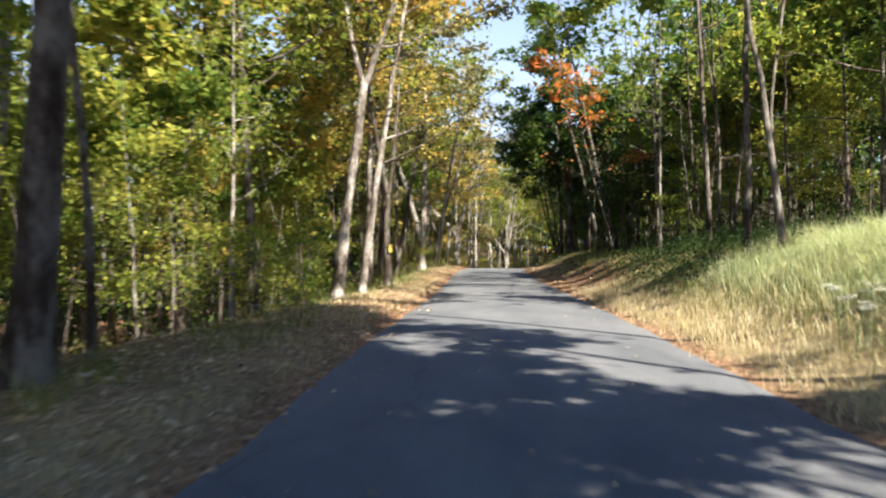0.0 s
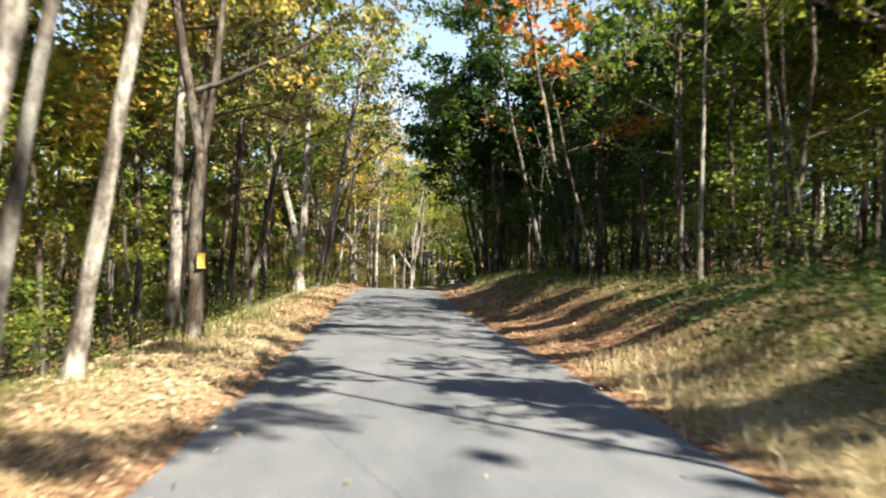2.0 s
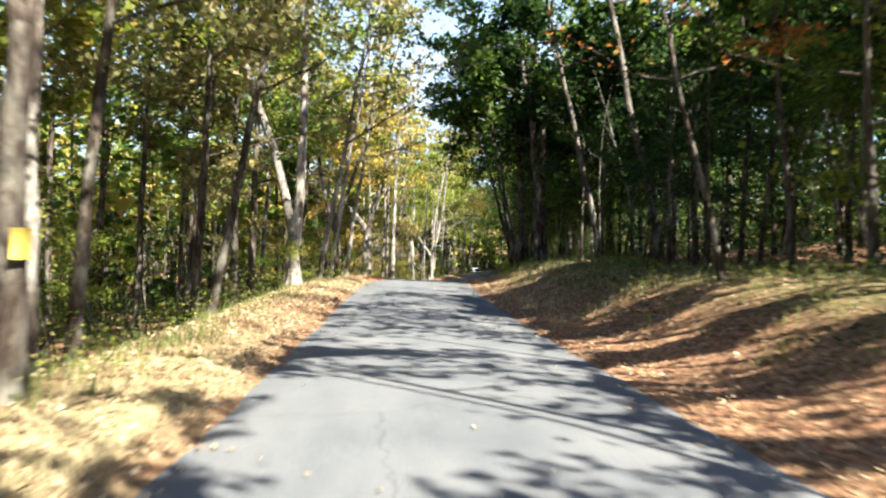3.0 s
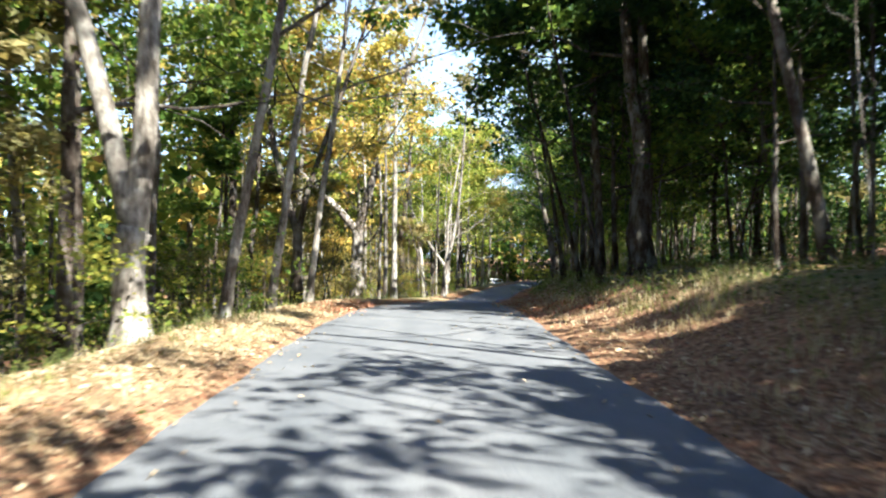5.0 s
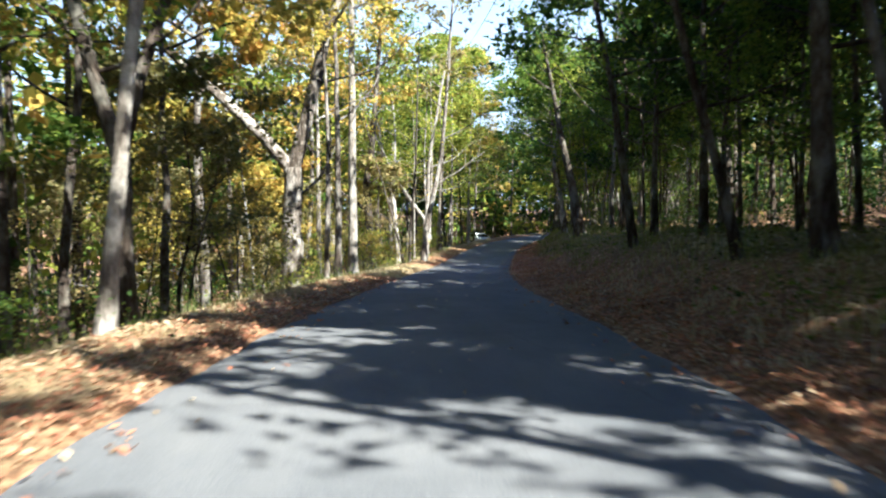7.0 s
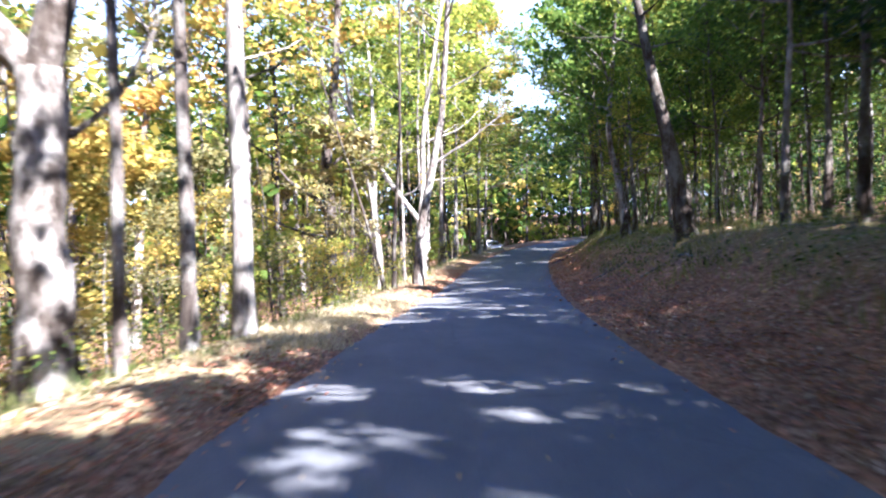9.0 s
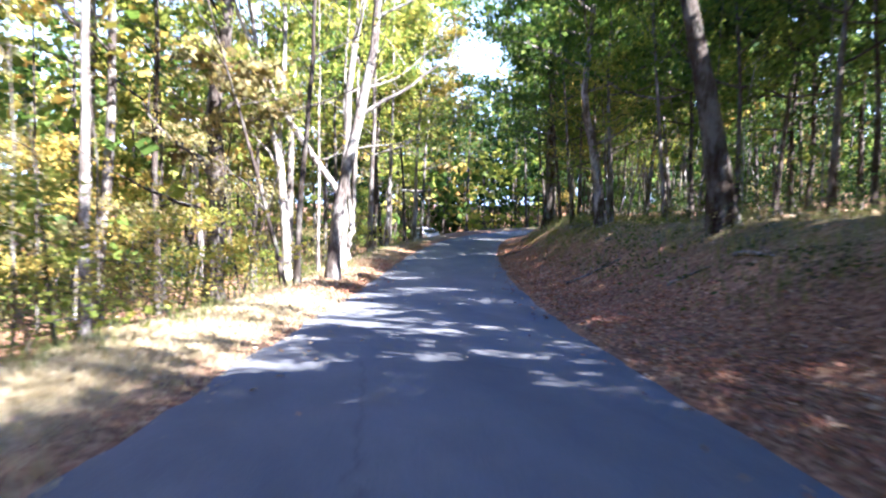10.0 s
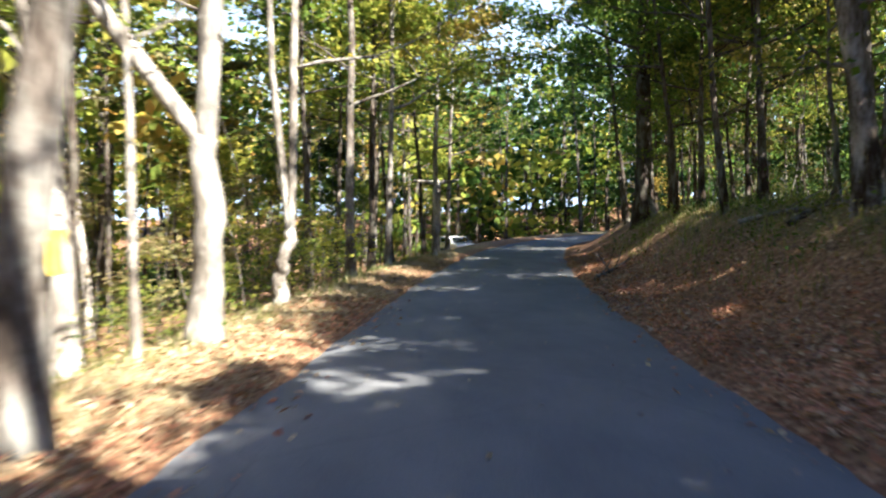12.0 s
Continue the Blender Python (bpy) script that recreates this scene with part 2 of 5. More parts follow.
STRAW = foliage("dry_grass", [(0.19, 0.16, 0.08), (0.35, 0.30, 0.16), (0.49, 0.43, 0.265), (0.57, 0.52, 0.36)], 0.35)
GRASS = foliage("green_grass", [(0.05, 0.075, 0.02), (0.11, 0.14, 0.035), (0.20, 0.22, 0.06), (0.30, 0.28, 0.10)], 0.4)
PLUME = foliage("pale_green_plumes", [(0.25, 0.31, 0.15), (0.34, 0.39, 0.20), (0.43, 0.46, 0.26), (0.53, 0.51, 0.29)], 0.4)
PETAL = plain("white_petals", (0.78, 0.77, 0.70), 0.7)
YELLOW = plain("yellow_sheet", (0.46, 0.36, 0.025), 0.6)
PAINT = plain("white_car_paint", (0.72, 0.73, 0.74), 0.25)
GLASS = plain("dark_car_glass", (0.02, 0.024, 0.028), 0.08)
RUBBER = plain("black_rubber", (0.018, 0.018, 0.018), 0.8)
METAL = plain("grey_metal", (0.45, 0.45, 0.46), 0.35, 1.0)
LAMP = plain("lamp_glass", (0.62, 0.62, 0.60), 0.15)
STEMS = plain("green_stems", (0.10, 0.14, 0.04), 0.7)

# ---- meshes ----
def mesh_of(name, verts, faces, mat, smooth=False):
    me = bpy.data.meshes.new(name)
    me.from_pydata(verts, [], faces)
    me.materials.append(mat)
    if smooth:
        me.shade_smooth()
    return me


def part(name, me, parent=None, label=""):
    ob = new(name, me)
    ob.parent = parent
    return tagged(ob, label)


def spaced(a, b, near, far, grow):
    """Grid lines from a to b, near apart about zero and growing outwards."""
    out, v, s = [0.0], 0.0, near
    while v < b:
        s = min(far, s * grow) if v > 12 else near
        v += s
        out.append(v)
    v, s = 0.0, near
    while v > a:
        s = min(far, s * grow) if v < -12 else near
        v -= s
        out.insert(0, v)
    return np.array(out)


def build_ground():
    us = spaced(-1500, 1500, 0.35, 120, 1.25)
    ys = np.concatenate([np.linspace(-1500, -60, 24), np.arange(-50, 175, 0.8), np.linspace(176, 260, 60), np.linspace(300, 1800, 22)])
    uu, yy = np.meshgrid(us, ys)
    slope = np.clip((road_x(yy + 1) - road_x(yy - 1)) / 2, -0.6, 0.9)
    xx = road_x(np.clip(yy, -160, 400)) + uu * np.sqrt(1 + slope**2)
    zz = ground_z(xx, yy)
    n, m = uu.shape
    verts = np.stack([xx, yy, zz], -1).reshape(-1, 3)
    i = (np.arange(n - 1)[:, None] * m + np.arange(m - 1)).ravel()
    faces = np.stack([i, i + 1, i + m + 1, i + m], -1)
    me = mesh_of("ground", verts.tolist(), faces.tolist(), SOIL, True)
    dry = 0.75 * ramp(-uu, 2.3, 2.7) * (1 - ramp(-uu, 3.4, 4.6)) * np.maximum(0.55 + 0.45 * np.sin(yy * 0.23 + 1), ramp(yy, 83, 87) * (1 - ramp(yy, 99, 103))) + 0.7 * ramp(uu, 2.3, 2.8) * (1 - ramp(uu, 3.4, 5)) * (1 - ramp(yy, 22, 30))
    green = 0.9 * ramp(uu, 3.2, 5) * (1 - ramp(uu, 7, 9)) * (1 - ramp(yy, 20, 27)) + 0.35 * ramp(-uu, 3.6, 4.4) * (1 - ramp(-uu, 5, 6.5)) + 0.5 * ramp(uu, 4.2, 5.6) * (1 - ramp(uu, 7.0, 9.0)) * ramp(yy, 22, 30)
    cover = me.color_attributes.new("cover", "FLOAT_COLOR", "POINT")
    cover.data.foreach_set("color", np.stack([np.clip(dry, 0, 1), np.clip(green, 0, 1), 0 * uu, 0 * uu + 1], -1).ravel().astype(np.float32))
    tagged(new("ground", me), "sloping forest floor covered with brown fallen leaves and grass", "ground", kind="structure")


def build_road():
    ys = np.arange(-80, 240, 0.5)
    us = np.array([-1, -0.83, -0.52, -0.22, 0, 0.22, 0.52, 0.83, 1])
    verts = []
    for y in ys:
        s = float(road_x(y + 1) - road_x(y - 1)) / 2
        k = math.hypot(1, s)
        for j, u in enumerate(us * np.interp(y, TABLE_Y, HALF)):
            u = float(u)
            if j in (0, 8):
                u += 0.09 * math.sin(y * 1.3 + j) + 0.06 * math.sin(y * 3.7 + 2 * j) + 0.04 * noise.noise((y * 2.1, j, 0))
            verts.append((float(road_x(y)) + u / k, y - u * s / k, float(road_z(y)) - 0.012 * (u / 2.3) ** 2 * 2 - (0.06 if j in (0, 8) else 0) + 0.004 * noise.noise((u, y * 0.7, 3))))
    m = len(us)
    faces = [(i * m + j, i * m + j + 1, (i + 1) * m + j + 1, (i + 1) * m + j) for i in range(len(ys) - 1) for j in range(m - 1)]
    tagged(new("road", mesh_of("road", verts, faces, ASPHALT, True)), "narrow weathered grey asphalt lane without markings", "road", kind="structure")


build_ground()
build_road()

# ---- trees ----
rnd = random.Random(7)


class Shape:
    """Vertices and faces gathered for one mesh."""

    def __init__(self):
        self.v, self.f = [], []

    def tube(self, path, radii, sides, lumps=0.0):
        base, side = len(self.v), None
        for k, (p, r) in enumerate(zip(path, radii)):
            way = (path[min(k + 1, len(path) - 1)] - path[max(k - 1, 0)]).normalized()
            side = (side or Vector((1, 0.1, 0.05))).cross(way).cross(way).normalized() * -1 if abs(way.x) < 0.95 else way.orthogonal().normalized()
            up = way.cross(side)
            for a in range(sides):
                w = 2 * math.pi * a / sides
                rr = r * (1 + lumps * noise.noise((p.x + math.cos(w) * 2, p.y + math.sin(w) * 2, p.z * 1.5)))
                self.v.append(p + side * (math.cos(w) * rr) + up * (math.sin(w) * rr))
        for k in range(len(path) - 1):
            for a in range(sides):
                i, j = base + k * sides + a, base + k * sides + (a + 1) % sides
                self.f.append((i, j, j + sides, i + sides))
        self.v.append(path[-1] + (path[-1] - path[-2]) * 0.3)
        for a in range(sides):
            i = base + (len(path) - 1) * sides
            self.f.append((i + a, i + (a + 1) % sides, len(self.v) - 1))

    def mesh(self, name, mat):
        return mesh_of(name, self.v, self.f, mat, True)


def bend(start, way, length, steps, wander, rise, r):
    """A crooked path that sets out along way and turns upwards by rise."""
    path, p, d = [start], start.copy(), way.normalized()
    for _ in range(steps):
        d = (d + Vector((r.gauss(0, wander), r.gauss(0, wander), r.gauss(0, wander) + rise))).normalized()
        p = p + d * (length / steps)
        path.append(p)
    return path


def leaf_mesh(name, spots, size, mat, r, flat=0.6, spread=0.35, thick=6.0, top=0.3, foot=None):
    """Many single leaves, each a folded blade of two faces, scattered round the spots. foot: where the tree stands, if its crown is open where the sun comes through to the lane."""
    n = len(spots)
    g = np.random.default_rng(r.randrange(1 << 30))
    centre = np.array([tuple(s) for s in spots]) + g.normal(0, spread, (n, 3)) * (1, 1, 0.4)
    if foot is not None:
        way, shut = np.array(SUN_WAY), np.zeros(n, bool)
        for ray, wide in GAPS:
            gap = centre + foot - ray
            along = gap @ way
            shut |= (along > 1) & (((gap - along[:, None] * way) ** 2).sum(1) < wide)
        centre = centre[~shut | (g.random(n) < 0.06)]
        n = len(centre)
    a = g.uniform(0, 2 * np.pi, n)
    tilt = g.normal(0, flat, n)
    along = np.stack([np.cos(a) * np.cos(tilt), np.sin(a) * np.cos(tilt), np.sin(tilt) - 0.25], -1)
    along /= np.linalg.norm(along, axis=1, keepdims=True)
    up = np.array([0, 0, 1.0]) + g.normal(0, flat, (n, 3))
    wide = np.cross(along, up)
    wide /= np.linalg.norm(wide, axis=1, keepdims=True)
    fold = np.cross(wide, along)
    s = (g.uniform(0.6, 1.35, n) * (size + (top - size) * ramp(centre[:, 2], thick - 2, thick + 1.5)))[:, None]
    pts = np.stack([centre - along * s * 0.5, centre + wide * s * 0.42 + along * s * 0.05 + fold * s * 0.1, centre + along * s * 0.55, centre - wide * s * 0.42 + along * s * 0.05 + fold * s * 0.1], 1)
    f = np.arange(n * 4).reshape(-1, 4)
    high = centre[:, 2] > thick - 2.5
    pts[high, 1] += (wide * s * 0.3)[high]
    faces = np.concatenate([f[:, [0, 1, 2]], f[~high][:, [0, 2, 3]]])
    return mesh_of(name, pts.reshape(-1, 3).tolist(), faces.tolist(), mat)


def make_tree(seed, height, dia, bare, spread, leaves, size, mat, wood, lean=(0, 0), fork=0.0, limbs=9, layered=0.5, crook=0.1, flare=1.5, forks=(), thick=6.0, top=0.3, course=(), boughs=(), foot=None):
    """A tree at the origin. bare: height of the first limbs; fork: height at which the stem divides (0: never); lean: metres sideways per metre of height; course: (height, metres sideways) where the stem is crooked; boughs: (height, way, length, thickness) of single strong limbs."""
    r = random.Random(seed)
    thing = new("tree")
    thing.empty_display_size = 0.2
    steps = max(9, int(height / 0.9))
    reach = height if not fork else fork
    stem, radii, wob = [], [], Vector((0, 0, 0))
    for k in range(steps + 1):
        s = k / steps
        z = reach * s
        wob = wob + Vector((r.gauss(0, crook), r.gauss(0, crook), 0)) * (0.5 if k else 0)
        aside = float(np.interp(z, *zip((0, 0), *course))) + max(0, z - course[-1][0]) * 0.08 if course else 0
        stem.append(Vector((lean[0] * z + aside, lean[1] * z, z - (0.35 if k == 0 else 0))) + wob * min(1, s * 3))
        taper = 1 - 0.8 * (z / height) ** 0.9
        radii.append(dia / 2 * (taper + (flare - 1) * math.exp(-z / 0.28)))
    trunk = Shape()
    trunk.tube(stem, radii, 9 if dia > 0.2 else 6, 0.16)
    part("trunk", trunk.mesh("trunk", wood), thing)
    ends, holders = [], []
    if fork:
        for n, (dx, dy) in enumerate(forks or ((0.28, 0.05), (-0.3, 0.1))):
            path = bend(stem[-1] - Vector((0, 0, 0.1)), Vector((dx, dy, 1)), height - fork, 9, 0.06, 0.05, r)
            rr = [radii[-1] * (0.82 - 0.12 * n) * (1 - 0.8 * k / 9) for k in range(10)]
            limb = Shape()
            limb.tube(path, rr, 8, 0.12)
            part("limb", limb.mesh("limb", wood), thing)
            holders.append((path, rr))
    else:
        holders.append((stem, radii))
    for at, way, length, girth in boughs:
        k = min(range(len(stem)), key=lambda i: abs(stem[i].z - at))
        path = bend(stem[k].copy(), Vector(way), length, 8, 0.14, 0.03, r)
        limb = Shape()
        limb.tube(path, [girth / 2 * (1 - 0.75 * i / 8) for i in range(9)], 7, 0.16)
        for i in (3, 5, 6, 7):
            twig = bend(path[i], (path[i] - path[i - 1]).normalized() + Vector((r.gauss(0, 0.7), r.gauss(0, 0.7), r.gauss(0.2, 0.5))), length * 0.35, 4, 0.16, 0.03, r)
            limb.tube(twig, [girth * 0.16, girth * 0.13, girth * 0.1, girth * 0.06, girth * 0.03], 4)
            ends += twig[2:]
        part("limb", limb.mesh("limb", wood), thing)
    for n in range(limbs):
        path, rr = holders[n % len(holders)]
        zs = [p.z for p in path]
        low, high = max(bare, zs[0] + 0.3), zs[-1] * 0.97
        z = low + (high - low) * ((n + r.uniform(0.1, 0.9)) / limbs) ** 0.9
        k = min(range(len(zs)), key=lambda i: abs(zs[i] - z))
        a = n * 2.4 + r.uniform(-0.5, 0.5)
        s = (z - low) / max(0.1, high - low)
        length = spread * (1.05 - 0.55 * s) * r.uniform(0.75, 1.2)
        way = Vector((math.cos(a), math.sin(a), 0.35 + 0.5 * s - 0.35 * layered))
        branch = bend(path[k].copy(), way, length, 6, 0.13, 0.05, r)
        girth = min(rr[k] * 0.62, 0.02 + length * 0.011)
        limb = Shape()
        limb.tube(branch, [girth * (1 - 0.82 * i / 6) for i in range(7)], 4, 0.1)
        for i in (2, 4, 6):
            for twig in range(2):
                off = Vector((r.gauss(0, 1), r.gauss(0, 1), r.gauss(0, 0.35) + 0.15)).normalized()
                side = bend(branch[i], off + (branch[i] - branch[i - 1]).normalized() * 0.6, length * r.uniform(0.3, 0.5), 2, 0.2, 0.03, r)
                if twig or i == 6:
                    limb.tube(side, [girth * 0.35, girth * 0.24, girth * 0.1], 3)
                ends += side[1:] + [(side[0] + side[1]) / 2, (side[1] + side[2]) / 2]
        part("limb", limb.mesh("limb", wood), thing)
        ends += branch[4:]
    if leaves and ends:
        tips = [path[-1] for path, _ in holders]
        full = list(itertools.accumulate(r.random() ** 2.2 + 0.03 for _ in ends))  # some sprays are thick with leaves, others nearly bare
        spots = r.choices(ends, cum_weights=full, k=int(leaves * 0.96)) + r.choices(tips, k=int(leaves * 0.04))
        part("crown", leaf_mesh("crown", spots, size, mat, r, 0.55, 0.13 + spread * 0.055, thick, top, foot), thing)
    return thing


def recolour(thing, crown=None, wood=None):
    for o in thing.children:
        mat = crown if o.name.startswith("crown") else wood
        if mat:
            o.material_slots[0].link = "OBJECT"
            o.material_slots[0].material = mat


COLOUR_WORDS = {"green_leaves": "green", "deep_green_leaves": "deep green", "yellow_green_leaves": "yellow-green", "golden_leaves": "golden yellow", "orange_leaves": "orange-red", "pale_olive_leaves": "thin olive"}
BARK_WORDS = {"dark_bark": "dark-barked", "grey_bark": "grey-barked", "pale_bark": "pale-barked", "whitish_bark": "whitish-barked", "shade_mottled_bark": "shade-mottled pale-barked"}


def label_tree(thing, kind, crown, wood, where):
    leaf = "with " + COLOUR_WORDS[crown.name] + " leaves" if crown else "without leaves"
    return tagged(thing, f"{BARK_WORDS[wood.name]} {kind} {leaf} {where}", "shrub" if "shrub" in kind else "tree", "woodland shrubs" if "shrub" in kind else "woodland trees")

# ---- the wood ----
class Kind:
    """A tree built once and planted many times."""

    def __init__(self, words, **how):
        self.words, self.how, self.made, self.size = words, how, None, 1.0

    def plant(self, x, y, crown, wood, where, scale=1.0, turn=None, sink=0.05, tip=0.0):
        z = float(ground_z(np.float64(x), np.float64(y))) - sink
        m = Matrix.Translation((x, y, z)) @ pose(0, 0, 0, rnd.gauss(0, tip), rnd.gauss(0, tip), rnd.uniform(0, 360) if turn is None else turn)
        if self.made is None:
            self.made, self.size = make_tree(**self.how), scale
            thing = self.made
            thing.matrix_basis = m @ Matrix.Scale(scale, 4)
        else:
            thing = copy_thing(self.made, m @ Matrix.Scale(scale / self.size, 4))
        if "shrub" in self.words:
            thing.name = "shrub"
        recolour(thing, crown, wood)
        return label_tree(thing, self.words, crown if self.how["leaves"] else None, wood, where)


def kinds(count, words, seed, **how):
    r = random.Random(seed)
    out = []
    for n in range(count):
        h = {k: (r.uniform(*v) if isinstance(v, tuple) and k not in ("lean", "forks") else v) for k, v in how.items()}
        h["lean"] = (r.gauss(0, 0.035), r.gauss(0, 0.035))
        out.append(Kind(words, seed=seed * 100 + n, mat=LEAF_GREEN, wood=BARK_GREY, **h))
    return out


TALL = kinds(5, "tall canopy tree", 1, height=(17.0, 21.0), dia=(0.26, 0.42), bare=(5.5, 8.0), spread=(4.0, 5.2), leaves=3400, size=0.16, limbs=11, layered=0.3)
LOFTY = kinds(5, "tall canopy tree", 9, height=(17.0, 21.0), dia=(0.26, 0.42), bare=(6.5, 9.0), spread=(3.6, 4.6), leaves=2900, size=0.14, limbs=11, layered=0.3, thick=8.0, top=0.26)
ARCH = kinds(4, "overhanging canopy tree", 12, height=(14.0, 18.0), dia=(0.2, 0.32), bare=(5.5, 7.5), spread=(4.8, 5.8), leaves=4300, size=0.14, limbs=12, layered=0.5, thick=7.0, top=0.28)
SLENDER = kinds(5, "slender young tree", 2, height=(10.0, 14.0), dia=(0.12, 0.18), bare=(3.5, 5.0), spread=(1.8, 2.6), leaves=3000, size=0.11, limbs=8, layered=0.6)
UNDER = kinds(4, "spreading understorey tree", 3, height=(5.0, 8.0), dia=(0.06, 0.10), bare=(1.2, 2.2), spread=(2.0, 3.0), leaves=3400, size=0.1, limbs=9, layered=1.0)
MIDDLE = kinds(4, "broad middle-sized tree", 8, height=(10.0, 12.5), dia=(0.14, 0.22), bare=(2.6, 4.0), spread=(3.6, 4.4), leaves=4600, size=0.125, limbs=12, layered=0.6, thick=6.5, top=0.3)
EDGE = kinds(4, "low-branched woodland edge tree", 14, height=(7.5, 9.5), dia=(0.12, 0.17), bare=(1.9, 2.7), spread=(2.6, 3.3), leaves=3600, size=0.165, limbs=13, layered=0.9, thick=20.0)
BUSH = kinds(3, "leafy shrub", 6, height=(1.2, 1.9), dia=(0.025, 0.035), bare=(0.15, 0.3), spread=(0.8, 1.2), leaves=620, size=0.08, limbs=7, layered=0.6)

taken = []


def free(x, y, gap):
    if any((x - a) ** 2 + (y - b) ** 2 < max(gap, g) ** 2 for a, b, g in taken):
        return False
    taken.append((x, y, gap))
    return True


def sunny(u0, u1, du, y0, y1, dy, heights=(0,)):
    return [(u, y, h) for u in np.arange(u0, u1 + 0.01, du) for y in np.arange(y0, y1 + 0.01, dy) for h in heights]


# Where the sun reaches: the lane, its verge, the stems below it, the grassy bank. Metres across, along and up.
SUNLIT = sunny(-1.5, 0.5, 1, 37, 62, 2) + sunny(1.5, 1.5, 1, 36, 43, 2) + sunny(1.5, 1.5, 1, 54, 58, 2) + sunny(3.5, 4.7, 1.2, 53, 57, 2) + sunny(-1.5, -1.5, 1, 62, 66, 2) + sunny(1.7, 1.7, 1.2, 9, 21, 2) + sunny(0.4, 0.4, 1, 16, 21, 2) + sunny(-1, 1.5, 1, 30, 34, 2) + sunny(-3.3, -3.3, 1, 24, 62, 3)
SUNLIT += sunny(-4.5, -4.5, 1, 23, 33, 4, (1, 3, 5)) + sunny(-4, -4, 1, 80, 90, 3, (0.5, 3, 6)) + sunny(-3.7, -2.1, 0.8, 86, 101, 2.5) + sunny(-4, -4, 1, 102, 112, 4, (0.5, 3, 5)) + sunny(4, 6.5, 1.2, 5, 20, 3, (0.5,)) + sunny(-3.5, -3.5, 1, 63, 122, 3, (0.3,)) + sunny(-6, -6, 1, 58, 126, 5, (2, 5))
SUNLIT += sunny(-5, -5, 1, 44, 70, 6.5, (5, 9)) + sunny(-8, -8, 1, 84, 126, 6, (4, 8)) + sunny(8.5, 8.5, 1, 116, 136, 10, (7,)) + sunny(3.4, 5, 1.6, 24, 36, 3, (0.5,)) + sunny(0, 0, 1, 109, 109, 5) + sunny(-0.3, -0.3, 1, 79, 79, 1)
# small flecks of sun on the shaded stretches
FLECKS = sunny(-1.0, 0.9, 1.9, 78, 80, 1.0) + sunny(2.8, 3.6, 0.8, 80, 104, 2.4, (0.3,)) + sunny(-1.3, 1.9, 1.05, 91, 97, 1.9) + sunny(-1.6, 1.4, 1.5, 82, 92, 3.3) + sunny(-1.2, 0.4, 0.8, 106, 108, 1) + sunny(-0.8, -0.8, 1, 94, 103, 4.5) + sunny(0, 0, 1, 115, 118, 3) + sunny(0.3, 1.9, 0.8, 78.5, 84, 1.8) + sunny(3.2, 5.2, 1.0, 76, 100, 2, (0.5,)) + sunny(-1.5, 2.1, 1.2, 84.6, 89, 1.7) + sunny(-1.2, 2.0, 1.6, 110.5, 114, 2.3)


def on_the_lane(places):
    return np.array([(float(road_x(y)) + u * math.hypot(1, float(road_x(y + 1) - road_x(y - 1)) / 2), y, float(road_z(y)) + h) for u, y, h in places])


RAYS = on_the_lane(SUNLIT)
GAPS = [(ray, 0.65) for ray in RAYS] + [(ray, 0.19) for ray in on_the_lane(FLECKS)]
# the broad stretch of open sun before the bend
OPEN = sunny(-1.6, -0.4, 0.6, 39, 52, 1.3) + sunny(0.7, 1.6, 0.9, 52, 56, 1.3) + sunny(-4.0, -2.6, 0.7, 38, 54, 1.6)
GAPS += [(ray, 1.5) for ray in on_the_lane(OPEN)]
GAPS += [(np.array((3.45, 88.2, z)), 0.5) for z in (0.5, 1.8, 3.1, 4.4, 5.7)]  # the white trunk stands in the sun


def blocked(x, y, low, high, reach, share=1.0):
    """How many of the sunlit places a crown between those heights at x, y would shade."""
    gap = (np.array((x, y)) - RAYS[:, :2])
    way = np.array((SUN_WAY.x, SUN_WAY.y))
    along = gap @ way / (way @ way)
    off = np.hypot(*(gap - along[:, None] * way).T)
    up = RAYS[:, 2] + along * SUN_WAY.z - float(ground_z(np.float64(x), np.float64(y)))
    return int(((along > 0) & (off < reach * share) & (up > low - 1.5) & (up < high + 0.5)).sum())


SIDE = ("below the lane", "above the bank")


def stand(x, y, dia, height, bare, spread, leaves, lean, fork, forks, leaf, wood, course=(), boughs=(), limbs=10):
    """A tree set singly along the lane, noticed or added for its shade: trunk width, height, bare stem, crown reach,
    leaves, lean, height and ways of the fork.
    """
    seed = 900 + len(taken)
    right = x > float(road_x(y))
    taken.append((x, y, 1.6))
    thick = 6.0 if right and y <= 84 else 8.5 if right else 9.5
    thing = make_tree(seed, height, dia, bare, spread, int(leaves * 3.1), 0.115 if dia > 0.2 else 0.105, leaf, wood, lean, fork, limbs, 0.4, 0.065 if dia < 0.3 else 0.035, 1.45, forks, thick, 0.28, course, boughs, np.array((x, y, float(ground_z(np.float64(x), np.float64(y))))))
    thing.location = (x, y, float(ground_z(np.float64(x), np.float64(y))))
    words = ("forked tree" if fork else "straight tall tree" if abs(lean[0]) < 0.08 else "leaning tree") if dia > 0.15 else "slim young tree"
    label_tree(thing, words, leaf, wood, SIDE[right])


